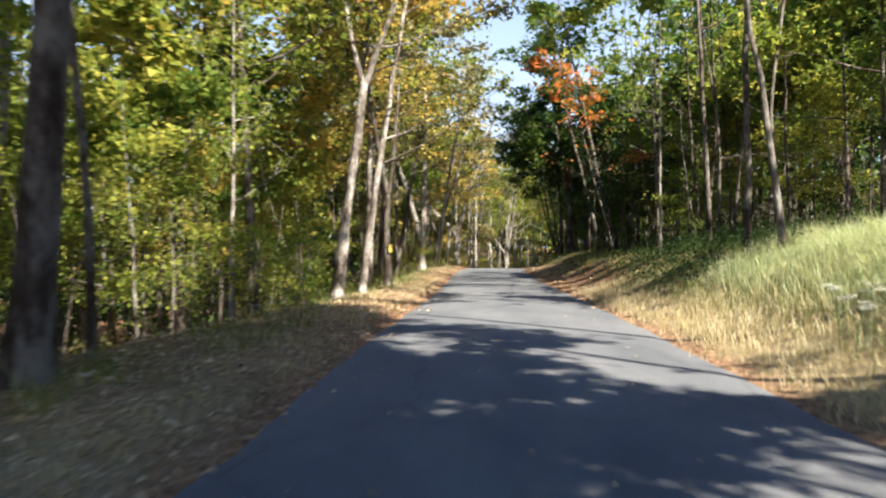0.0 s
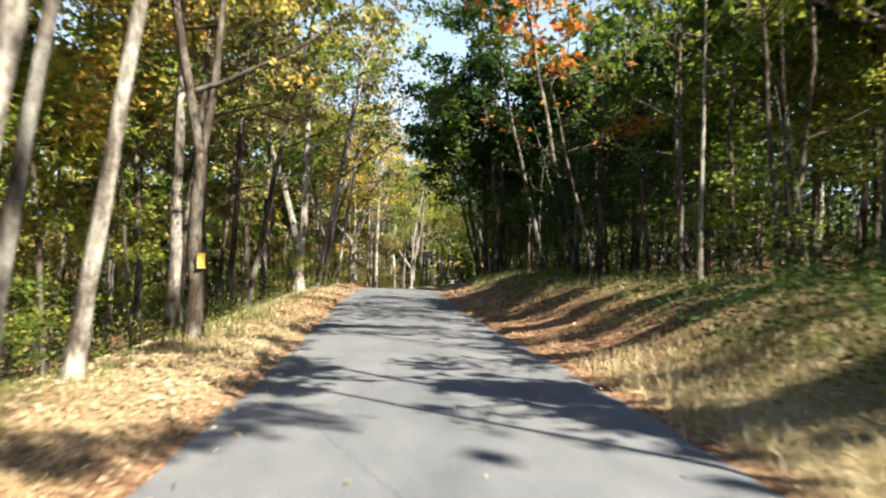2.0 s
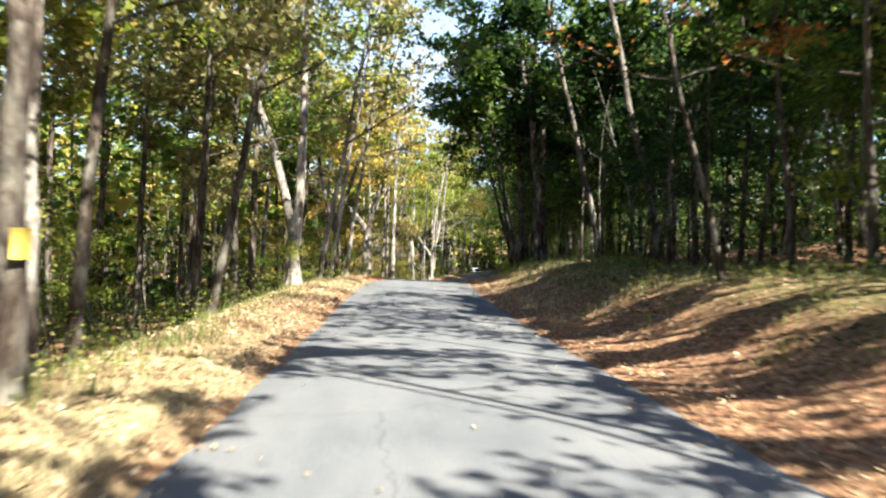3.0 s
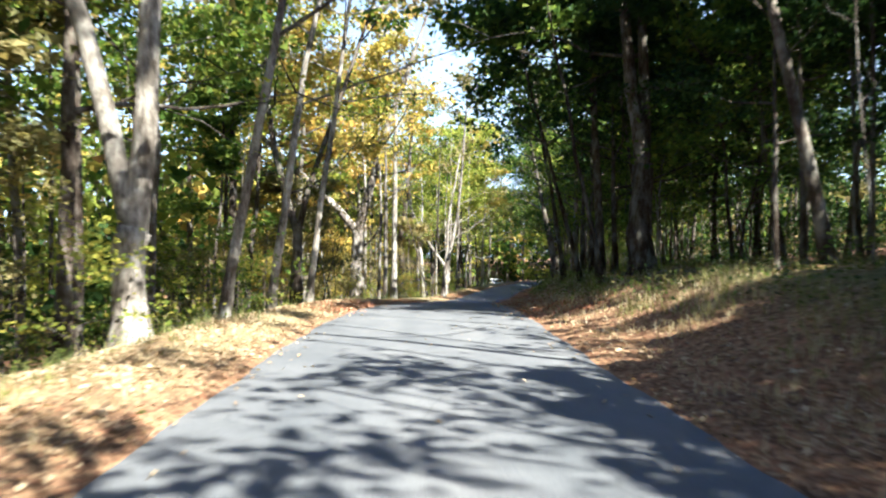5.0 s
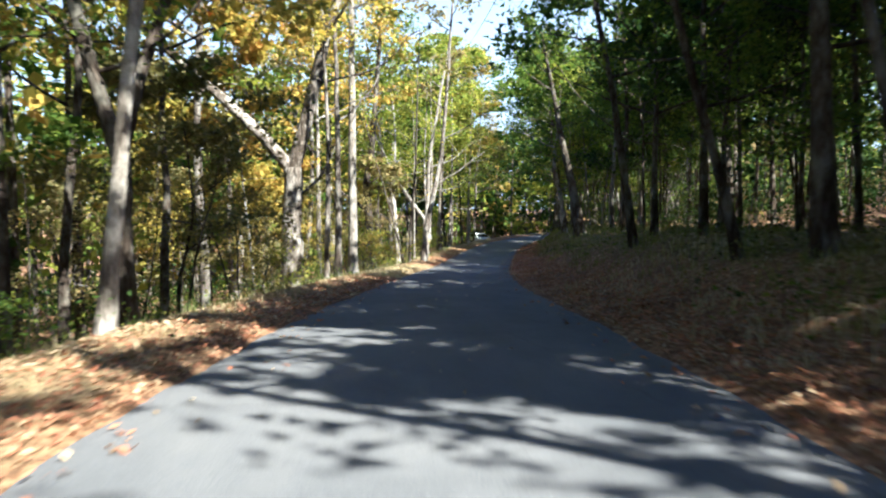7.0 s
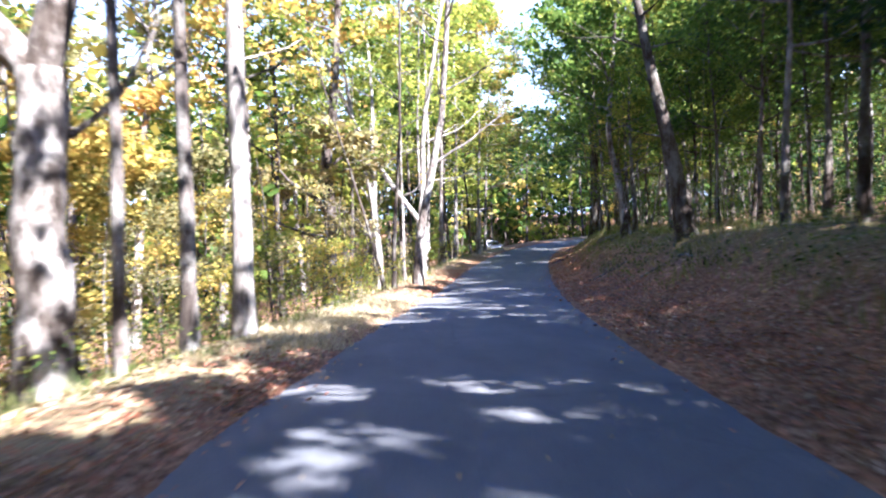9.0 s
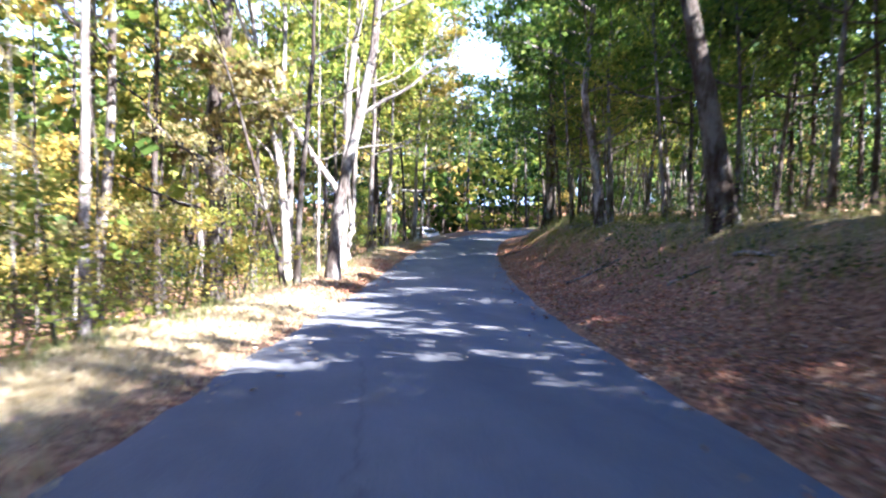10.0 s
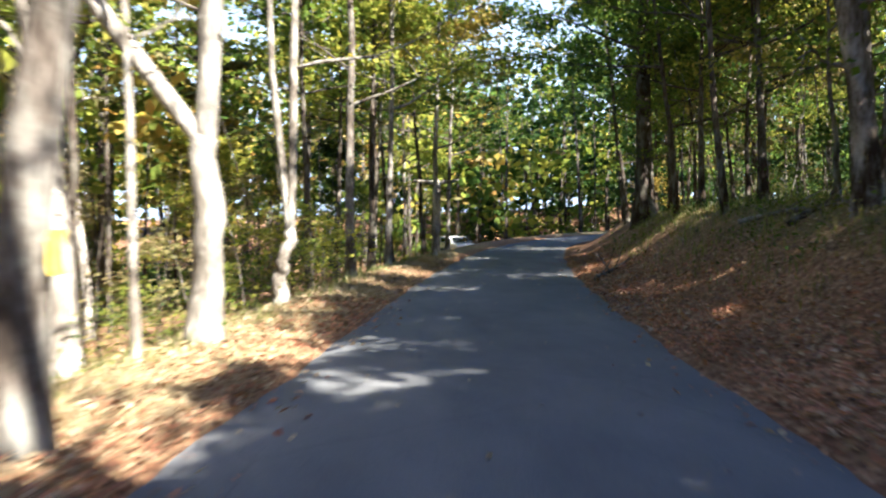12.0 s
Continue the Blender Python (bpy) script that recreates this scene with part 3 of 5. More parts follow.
stand(-3.95, 7.9, 0.44, 19, 9, 3.4, 700, (0.07, 0), 0, (), LEAF_GREEN, BARK_DARK)
stand(-7.6, 24.0, 0.42, 18, 6, 3.6, 1200, (0.0, 0), 4.5, (), LEAF_LIME, BARK_DARK)
stand(-5.2, 23.0, 0.32, 18, 5.5, 3.5, 1200, (-0.05, 0), 0, (), LEAF_LIME, BARK_DARK)
stand(-4.6, 18.0, 0.11, 8, 2.5, 1.5, 350, (0, 0), 0, (), LEAF_LIME, BARK_PALE)
stand(-2.95, 23.0, 0.33, 17, 6, 3.2, 900, (0.13, 0.02), 6.0, ((0.3, 0.1), (-0.25, 0.1)), LEAF_LIME, BARK_SHADE_MOTTLED)
stand(-3.25, 24.6, 0.22, 16, 6, 2.6, 600, (0.13, 0.0), 0, (), LEAF_GOLD, BARK_GREY)
stand(-2.5, 25.2, 0.24, 15, 4.5, 2.8, 1100, (0.15, 0.0), 0, (), LEAF_GOLD, BARK_SHADE_MOTTLED)
stand(-2.05, 30.7, 0.30, 15, 3.6, 3.6, 1900, (0.0, 0.0), 3.4, ((-0.22, 0.05), (0.12, 0.15)), LEAF_GOLD, BARK_DARK)
stand(-3.6, 37.0, 0.26, 16, 5, 3.2, 1000, (0.06, 0), 0, (), LEAF_LIME, BARK_DARK)
stand(-2.6, 43.5, 0.24, 15, 5, 3.0, 700, (0.2, 0.05), 0, (), LEAF_LIME, BARK_DARK)
stand(-1.37, 53.2, 0.54, 17, 6, 3.0, 420, (0.0, 0.0), 1.75, ((0.1, 0.03), (-0.3, 0.03)), LEAF_THIN, BARK_PALE)
stand(-3.2, 55.5, 0.32, 17, 4, 3.4, 700, (0.02, 0.0), 0, (), LEAF_LIME, BARK_DARK)
stand(-4.5, 60.0, 0.36, 18, 5, 3.4, 700, (0.0, 0.0), 0, (), LEAF_GREEN, BARK_DARK)
stand(-0.4, 70.6, 0.40, 17, 4, 3.6, 900, (-0.03, 0.0), 3.2, ((-0.3, 0.1), (0.22, 0.1)), LEAF_GREEN, BARK_DARK)
stand(-3.0, 72.0, 0.42, 18, 5, 3.6, 900, (0.0, 0.0), 0, (), LEAF_GREEN, BARK_DARK)
stand(1.35, 85.0, 0.8, 18, 6, 4.4, 420, (0.02, 0.0), 4.3, ((0.32, 0.0), (-0.75, -0.1)), LEAF_THIN, BARK_SHADE_MOTTLED, boughs=((3.2, (0.7, 0.3, 0.5), 2.4, 0.13),))
stand(3.45, 88.2, 0.37, 22, 9, 3.0, 450, (0.0, 0.0), 0, (), LEAF_GOLD, BARK_WHITE)
stand(2.55, 84.0, 0.18, 15, 5, 2.2, 500, (0.0, 0.0), 0, (), LEAF_GOLD, BARK_GREY)
stand(2.9, 86.3, 0.26, 16, 5, 2.6, 600, (0.02, 0.0), 0, (), LEAF_GOLD, BARK_GREY)
stand(4.45, 106.6, 0.6, 18, 5, 4.0, 700, (0.0, 0.0), 0, (), LEAF_GOLD, BARK_DARK, ((1.6, -0.05), (3.0, 0.08), (4.3, 0.03), (5.8, -0.2), (6.8, 0.15)), ((4.0, (-0.8, 0.0, 0.75), 3.2, 0.26), (2.6, (-1.0, -0.3, 0.35), 3.0, 0.16), (5.4, (0.7, 0.1, 0.6), 2.6, 0.16)))
stand(6.5, 110.2, 0.34, 18, 6, 3.0, 420, (-0.05, 0.0), 4.2, ((-0.32, 0.05), (0.0, 0.1)), LEAF_LIME, BARK_WHITE, boughs=((3.6, (-0.5, 0.2, 0.7), 2.0, 0.1),))
stand(7.7, 104.9, 0.36, 18, 6, 3.4, 420, (0.0, 0.0), 0, (), LEAF_THIN, BARK_GREY, ((1.7, 0.12), (2.7, 0.3), (4.0, 0.58), (6.4, 1.1)), ((4.4, (1.0, 0.2, 0.55), 3.4, 0.13),), 8)
stand(8.2, 109.8, 0.4, 18, 5, 3.6, 420, (0.03, 0.0), 2.5, ((0.06, 0.05), (-0.75, 0.1)), LEAF_LIME, BARK_WHITE)
stand(6.7, 102.8, 0.17, 13, 5, 1.8, 260, (0.04, 0.0), 0, (), LEAF_LIME, BARK_DARK)
stand(6.45, 103.2, 0.14, 9, 4, 1.5, 200, (-0.27, 0.0), 0, (), LEAF_LIME, BARK_DARK, boughs=((1.6, (-0.7, 0.1, 0.8), 1.8, 0.08),))
stand(7.5, 109.4, 0.12, 11, 3, 1.6, 260, (-0.02, 0.0), 0, (), LEAF_LIME, BARK_PALE)
stand(8.9, 115.6, 0.26, 16, 4, 2.8, 600, (0.0, 0.0), 1.4, ((0.1, 0.05), (-0.12, 0.05)), LEAF_LIME, BARK_PALE)
stand(10.5, 122.0, 0.28, 16, 4, 2.8, 700, (0.0, 0.0), 0, (), LEAF_LIME, BARK_GREY)
stand(12.4, 141.5, 0.26, 15, 4, 3.4, 1200, (0.05, 0.0), 0, (), LEAF_LIME, BARK_PALE)
stand(6.9, 18.8, 0.19, 15, 6.5, 2.2, 420, (0.0, 0.0), 0, (), LEAF_LIME, BARK_DARK)
stand(7.1, 17.2, 0.18, 12, 5.5, 2.0, 400, (-0.12, 0.0), 0, (), LEAF_GREEN, BARK_GREY)
stand(7.9, 24.6, 0.19, 15, 6, 2.4, 260, (0.0, 0.0), 0, (), LEAF_GREEN, BARK_DARK)
stand(8.5, 32.4, 0.13, 11, 4, 1.8, 200, (-0.02, 0.0), 0, (), LEAF_GREEN, BARK_PALE)
stand(9.6, 36.0, 0.20, 7.4, 2.6, 2.7, 1500, (-0.05, 0.0), 0, (), LEAF_GREEN, BARK_DARK)
stand(7.9, 38.0, 0.14, 8.4, 3.2, 2.2, 2600, (-0.27, -0.03), 0, (), LEAF_RUST, BARK_DARK)
stand(9.6, 62.5, 0.72, 12.5, 4.5, 4.6, 2600, (-0.02, 0.0), 3.0, ((-0.08, 0.05), (0.14, 0.1)), LEAF_DEEP, BARK_DARK)
stand(15.0, 97.1, 0.54, 10, 5.2, 2.4, 550, (-0.2, 0.0), 0, (), LEAF_GREEN, BARK_DARK)
stand(17.75, 110.6, 0.4, 11.5, 4.8, 4.2, 1800, (0.0, 0.0), 0, (), LEAF_GREEN, BARK_SHADE_MOTTLED, ((1.2, -0.12), (2.6, -0.3), (4.4, -0.75)), ((2.2, (-0.6, -0.3, 0.35), 1.8, 0.1), (3.0, (0.8, -0.2, 0.3), 2.2, 0.11)))
stand(19.2, 113.5, 0.12, 5.6, 1.9, 2.6, 700, (-0.1, 0.0), 0, (), LEAF_GOLD, BARK_GREY)
stand(18.6, 111.8, 0.22, 9.5, 4.4, 3.0, 900, (-0.02, 0.0), 0, (), LEAF_GREEN, BARK_GREY)
stand(22.2, 130.0, 0.78, 15, 5, 6.0, 2400, (0.0, 0.0), 0, (), LEAF_GREEN, BARK_DARK)
stand(14.6, 91.0, 0.20, 10.5, 4, 3.2, 1500, (0.0, 0.0), 0, (), LEAF_GREEN, BARK_GREY)
# the lit leafy front of the wood above the hollow
stand(8.9, 26.6, 0.15, 10.5, 2.6, 3.4, 1500, (-0.05, 0.0), 0, (), LEAF_GREEN, BARK_DARK)
stand(9.7, 31.2, 0.16, 11.0, 2.6, 3.6, 1600, (-0.08, 0.0), 0, (), LEAF_LIME, BARK_DARK)
stand(9.0, 34.6, 0.15, 9.5, 2.2, 3.4, 1600, (-0.05, 0.0), 0, (), LEAF_GREEN, BARK_DARK)
stand(9.9, 39.2, 0.16, 11.0, 2.4, 3.8, 1700, (-0.1, 0.0), 0, (), LEAF_GREEN, BARK_DARK)
stand(12.2, 29.0, 0.18, 12.0, 3.0, 3.6, 1500, (-0.05, 0.0), 0, (), LEAF_LIME, BARK_DARK)
stand(12.6, 36.0, 0.18, 12.5, 3.0, 3.8, 1500, (-0.05, 0.0), 0, (), LEAF_GREEN, BARK_DARK)
stand(11.6, 21.8, 0.17, 11.0, 3.4, 3.4, 1300, (-0.04, 0.0), 0, (), LEAF_LIME, BARK_DARK)
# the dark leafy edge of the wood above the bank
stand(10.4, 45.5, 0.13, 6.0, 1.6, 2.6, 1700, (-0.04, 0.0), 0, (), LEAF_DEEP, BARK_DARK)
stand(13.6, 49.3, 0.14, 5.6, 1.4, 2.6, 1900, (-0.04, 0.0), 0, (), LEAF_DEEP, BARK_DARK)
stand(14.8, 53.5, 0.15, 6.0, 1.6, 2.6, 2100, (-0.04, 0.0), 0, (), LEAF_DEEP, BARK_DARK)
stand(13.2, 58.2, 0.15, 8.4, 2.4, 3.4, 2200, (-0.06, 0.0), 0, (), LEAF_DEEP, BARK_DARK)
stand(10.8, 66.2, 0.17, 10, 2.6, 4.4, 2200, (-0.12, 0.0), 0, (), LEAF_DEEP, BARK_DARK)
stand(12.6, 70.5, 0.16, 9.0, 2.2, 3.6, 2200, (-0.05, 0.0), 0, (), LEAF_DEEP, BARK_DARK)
stand(14.2, 75.2, 0.16, 8.6, 2.2, 3.4, 2100, (-0.04, 0.0), 0, (), LEAF_GREEN, BARK_DARK)
stand(15.2, 80.4, 0.18, 8.8, 2.8, 3.5, 2100, (-0.04, 0.0), 0, (), LEAF_GREEN, BARK_DARK)
stand(18.4, 102.5, 0.18, 9.0, 3.0, 3.3, 2100, (-0.05, 0.0), 0, (), LEAF_GREEN, BARK_DARK)
stand(18.4, 106.8, 0.18, 9.8, 3.2, 3.8, 1900, (-0.10, 0.0), 0, (), LEAF_LIME, BARK_GREY)
stand(19.4, 118.2, 0.2, 13, 3.0, 4.8, 2100, (-0.10, 0.0), 0, (), LEAF_GREEN, BARK_DARK)
stand(20.8, 124.0, 0.2, 13, 2.6, 4.8, 2100, (-0.10, 0.0), 0, (), LEAF_GREEN, BARK_DARK)
stand(24.2, 137.0, 0.22, 13, 2.4, 4.8, 2000, (-0.10, 0.0), 0, (), LEAF_GREEN, BARK_DARK)
stand(27.5, 146.0, 0.22, 13, 2.4, 4.8, 2000, (-0.10, 0.0), 0, (), LEAF_GREEN, BARK_DARK)
# three trees added to shade the top of the bank
stand(10.6, 15.6, 0.16, 8, 2.6, 2.6, 1900, (-0.02, 0.0), 0, (), LEAF_GREEN, BARK_DARK)
stand(12.8, 21.0, 0.16, 6.5, 1.8, 2.6, 1900, (-0.02, 0.0), 0, (), LEAF_DEEP, BARK_DARK)
stand(12.4, 25.4, 0.16, 8.5, 2.4, 2.8, 1900, (-0.02, 0.0), 0, (), LEAF_GREEN, BARK_DARK)
stand(9.6, 69.0, 0.2, 11.5, 4.0, 3.8, 1900, (-0.28, 0.0), 0, (), LEAF_GREEN, BARK_DARK)
# two trees added for their shade on bank and lane
stand(8.6, 42.8, 0.12, 5.6, 1.4, 2.2, 1500, (0.0, 0.0), 0, (), LEAF_DEEP, BARK_DARK)
stand(16.4, 92.4, 0.2, 9.5, 3.2, 3.0, 1700, (0.0, 0.0), 0, (), LEAF_GREEN, BARK_DARK)
stand(8.9, 63.8, 0.16, 13, 4.5, 4.0, 1900, (-0.22, 0.0), 0, (), LEAF_GREEN, BARK_DARK)
# the next three added to shade the lane
stand(16.8, 96.4, 0.18, 8.6, 2.8, 2.8, 1600, (0.0, 0.0), 0, (), LEAF_GREEN, BARK_DARK)
stand(9.8, 55.4, 0.14, 7, 2.4, 2.6, 1600, (-0.02, 0.0), 0, (), LEAF_DEEP, BARK_DARK)
stand(11.0, 56.6, 0.16, 10.5, 3.5, 2.6, 1700, (-0.02, 0.0), 0, (), LEAF_DEEP, BARK_DARK)
# tall trees added out of view behind the first stretch, to shade it
stand(9.1, 1.6, 0.26, 17, 10.5, 3.2, 2300, (-0.03, 0.0), 0, (), LEAF_GREEN, BARK_DARK)
stand(7.4, 7.6, 0.22, 18, 12, 3.0, 1500, (0.0, 0.0), 0, (), LEAF_GREEN, BARK_DARK)
stand(6.4, -2.0, 0.26, 14, 6.6, 3.2, 2900, (-0.03, 0.0), 0, (), LEAF_GREEN, BARK_DARK)
stand(8.8, -2.5, 0.26, 16, 8.0, 3.6, 2400, (-0.03, 0.0), 0, (), LEAF_GREEN, BARK_DARK)
stand(6.4, -4.0, 0.3, 16, 5, 5.0, 3000, (-0.05, 0.0), 0, (), LEAF_GREEN, BARK_DARK)
stand(8.0, -9.0, 0.3, 18, 5, 5.0, 3000, (-0.05, 0.0), 0, (), LEAF_GREEN, BARK_DARK)
stand(5.4, -13.0, 0.3, 17, 4, 5.0, 3000, (-0.03, 0.0), 0, (), LEAF_GREEN, BARK_DARK)
stand(10.4, -14.0, 0.3, 18, 5, 5.0, 3000, (-0.03, 0.0), 0, (), LEAF_GREEN, BARK_DARK)
stand(5.8, 0.2, 0.16, 9.5, 4.0, 2.9, 2500, (-0.02, 0.0), 0, (), LEAF_GREEN, BARK_DARK)
stand(5.2, -8.0, 0.2, 9, 3, 4.0, 2200, (-0.03, 0.0), 0, (), LEAF_GREEN, BARK_DARK)
# tall crowns that close the view above the lane
stand(9.6, 66.6, 0.3, 20, 9, 4.2, 1500, (-0.05, 0.0), 0, (), LEAF_GREEN, BARK_DARK)
stand(17.0, 60.0, 0.3, 18, 8, 4.0, 1500, (-0.04, 0.0), 0, (), LEAF_GREEN, BARK_DARK)
stand(16.6, 84.0, 0.3, 20, 9, 4.0, 1100, (-0.05, 0.0), 0, (), LEAF_GREEN, BARK_DARK)
# crowns that lean out high over the lane
stand(9.7, 46.0, 0.24, 16, 7.0, 4.2, 1100, (-0.24, 0.0), 0, (), LEAF_LIME, BARK_DARK)
stand(10.4, 54.5, 0.26, 16, 7.0, 4.4, 1200, (-0.24, 0.0), 0, (), LEAF_GREEN, BARK_DARK)
# this one added only to shade the lane's right side
stand(12.2, 51.8, 0.18, 11.5, 8.0, 2.3, 1300, (0.0, 0.0), 0, (), LEAF_GREEN, BARK_DARK)
stand(10.6, 68.5, 0.22, 8.8, 2.8, 5.6, 2300, (0.0, 0.0), 0, (), LEAF_DEEP, BARK_DARK, limbs=13)
stand(11.4, 74.5, 0.22, 8.8, 2.8, 5.8, 2300, (0.0, 0.0), 0, (), LEAF_GREEN, BARK_DARK, limbs=13)
stand(11.2, 78.5, 0.24, 13.0, 4.0, 3.6, 2300, (-0.17, 0.0), 0, (), LEAF_DEEP, BARK_DARK)
stand(12.5, 80.5, 0.22, 10.0, 2.8, 6.4, 2600, (0.0, 0.0), 0, (), LEAF_GREEN, BARK_DARK, limbs=13)
stand(20.6, 118.6, 0.24, 9.8, 2.8, 5.8, 2200, (0.0, 0.0), 0, (), LEAF_GREEN, BARK_DARK, limbs=13)
stand(22.6, 126.0, 0.24, 9.8, 2.8, 6.0, 2200, (0.0, 0.0), 0, (), LEAF_DEEP, BARK_DARK, limbs=13)
stand(24.8, 133.5, 0.24, 10.0, 2.8, 6.0, 2200, (0.0, 0.0), 0, (), LEAF_GREEN, BARK_DARK, limbs=13)
stand(13.8, 87.0, 0.22, 10.0, 2.8, 6.4, 2600, (0.0, 0.0), 0, (), LEAF_GREEN, BARK_DARK, limbs=13)
# high thin-stemmed trees added to shade the hollow across the lane with their crowns
stand(8.9, 22.0, 0.13, 21, 15, 2.8, 1000, (0, 0.0), 0, (), LEAF_GREEN, BARK_DARK, ((4, -0.25), (8, 0.4), (12, -0.2), (16, 0.3)))
stand(9.6, 27.5, 0.13, 21, 15, 2.8, 1000, (0.01, 0.0), 0, (), LEAF_LIME, BARK_DARK, ((6, 0.45), (10, 0.1), (14, -0.4)))
stand(9.9, 31.0, 0.13, 20.5, 15, 2.8, 1000, (-0.01, 0.0), 0, (), LEAF_GREEN, BARK_DARK, ((5, 0.3), (9, -0.35), (13, 0.25), (16, -0.2)))
stand(10.2, 34.2, 0.13, 21, 15.5, 2.8, 1000, (0, 0.0), 0, (), LEAF_GREEN, BARK_DARK, ((4, -0.25), (8, 0.4), (12, -0.2), (16, 0.3)))
stand(10.3, 41.5, 0.13, 21, 15, 2.8, 1100, (0.01, 0.0), 0, (), LEAF_GREEN, BARK_DARK, ((6, 0.45), (10, 0.1), (14, -0.4)))
stand(11.0, 44.0, 0.13, 21, 15.5, 2.8, 1000, (0, 0.0), 0, (), LEAF_LIME, BARK_DARK, ((5, 0.3), (9, -0.35), (13, 0.25), (16, -0.2)))
stand(11.2, 47.2, 0.13, 21, 15.5, 2.8, 1100, (0, 0.0), 0, (), LEAF_GREEN, BARK_DARK, ((4, -0.25), (8, 0.4), (12, -0.2), (16, 0.3)))
stand(11.6, 51.5, 0.13, 21, 15, 2.8, 1000, (-0.01, 0.0), 0, (), LEAF_GREEN, BARK_DARK, ((6, 0.45), (10, 0.1), (14, -0.4)))
stand(12.0, 56.0, 0.13, 21, 15.5, 2.8, 1100, (0, 0.0), 0, (), LEAF_GREEN, BARK_DARK, ((5, 0.3), (9, -0.35), (13, 0.25), (16, -0.2)))
# sparse crowns that arch over from below the lane
stand(-0.7, 57.0, 0.24, 15, 5, 4.6, 620, (0.16, 0.0), 0, (), LEAF_THIN, BARK_GREY)
stand(-0.5, 62.8, 0.26, 16, 5.5, 4.6, 620, (0.15, 0.0), 0, (), LEAF_LIME, BARK_PALE)
stand(0.2, 67.0, 0.24, 15, 5.5, 4.4, 520, (0.12, 0.0), 0, (), LEAF_THIN, BARK_PALE)
# golden and lime trees where the lane bends away
stand(12.0, 128.0, 0.24, 18, 4, 3.8, 1500, (0.04, 0.0), 0, (), LEAF_LIME, BARK_PALE)
stand(14.5, 134.0, 0.24, 18, 4, 3.8, 1500, (0.04, 0.0), 0, (), LEAF_GOLD, BARK_PALE)
stand(17.0, 146.5, 0.26, 20, 4, 4.4, 1700, (0.05, 0.0), 0, (), LEAF_GREEN, BARK_GREY)
stand(15.0, 151.0, 0.26, 20, 4, 4.4, 1700, (0.03, 0.0), 0, (), LEAF_GREEN, BARK_GREY)


def leaf_for(side, y):
    """The mix of autumn colours along the lane."""
    if side < 0:
        table = ((14, "LLLGL"), (32, "LLLOG"), (46, "LOOLT"), (66, "TGTGL"), (84, "GTLOT"), (112, "TOTLO"), (145, "LLLGT"), (999, "GDTGL"))
    else:
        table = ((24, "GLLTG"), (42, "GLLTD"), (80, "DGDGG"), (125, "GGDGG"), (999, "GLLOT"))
    row = next(s for top, s in table if y < top)
    return {"G": LEAF_GREEN, "L": LEAF_LIME, "O": LEAF_GOLD, "T": LEAF_THIN, "D": LEAF_DEEP}[rnd.choice(row)]


def scatter(kind_list, count, side, near, far, y0, y1, gap, woods, where, scale=(0.85, 1.15), clear=True, tip=1.5, leaf=None):
    made = tries = 0
    rnd.seed(int(count * 131 + near * 17 + y0 * 7 + side))
    while made < count and tries < count * 14:
        tries += 1
        y = rnd.uniform(y0, y1)
        u = side * (near + (far - near) * rnd.random() ** 1.2)
        slope = float(road_x(y + 1) - road_x(y - 1)) / 2
        x = float(road_x(y)) + u * math.hypot(1, slope)
        kind = rnd.choice(kind_list)
        if clear and blocked(x, y, kind.how["bare"], kind.how["height"], kind.how["spread"], 1.05 if side > 0 else 0.6):
            continue
        if not free(x, y, gap):
            continue
        # left stems before y 78 take darker bark, partly in place of shade
        kind.plant(x, y, leaf or leaf_for(side, y), rnd.choice(woods if y > 78 or side > 0 else DARKS), where, rnd.uniform(*scale), None, 0.05, tip)
        made += 1


DARKS, PALES = (BARK_DARK, BARK_DARK, BARK_GREY), (BARK_GREY, BARK_PALE, BARK_DARK)
SHADES = (BARK_DARK, BARK_GREY, BARK_GREY, BARK_PALE)
scatter(ARCH, 21, -1, 4.6, 8.0, 32, 150, 2.6, DARKS, SIDE[0])
scatter(LOFTY, 32, -1, 5.8, 15, -15, 150, 2.6, SHADES, SIDE[0])
scatter(MIDDLE, 30, 1, 7.5, 14, 56, 140, 1.9, DARKS, SIDE[1])
scatter(EDGE, 20, 1, 6.9, 11.5, 24, 84, 2.2, (BARK_DARK,), SIDE[1])
scatter(EDGE, 24, 1, 6.6, 10.5, 90, 146, 2.3, (BARK_DARK,), SIDE[1], (1.15, 1.4), leaf=LEAF_GREEN)
scatter(MIDDLE, 16, 1, 11.5, 15.5, 4, 62, 2.0, DARKS, SIDE[1])
scatter(TALL, 16, 1, 12.5, 20, 4, 68, 2.4, DARKS, SIDE[1])
scatter(TALL, 20, 1, 7.2, 18, -22, 160, 2.4, DARKS, SIDE[1])
scatter(SLENDER, 13, -1, 5.0, 15, 2, 150, 1.6, SHADES, SIDE[0])
scatter(SLENDER, 8, 1, 6.6, 16, 4, 160, 1.6, DARKS, SIDE[1])
scatter(UNDER, 12, -1, 8.5, 15, 8, 34, 1.6, DARKS, SIDE[0], leaf=LEAF_LIME)
scatter(UNDER, 34, -1, 5.2, 14, 10, 150, 1.7, SHADES, SIDE[0])
scatter(UNDER, 14, 1, 6.4, 14, 26, 150, 1.7, DARKS, SIDE[1])
scatter(BUSH, 44, -1, 4.4, 9, 8, 150, 0.9, (BARK_GREY,), SIDE[0], clear=False)
scatter(BUSH, 12, 1, 6.0, 10, 24, 150, 0.9, (BARK_GREY,), SIDE[1], clear=False)
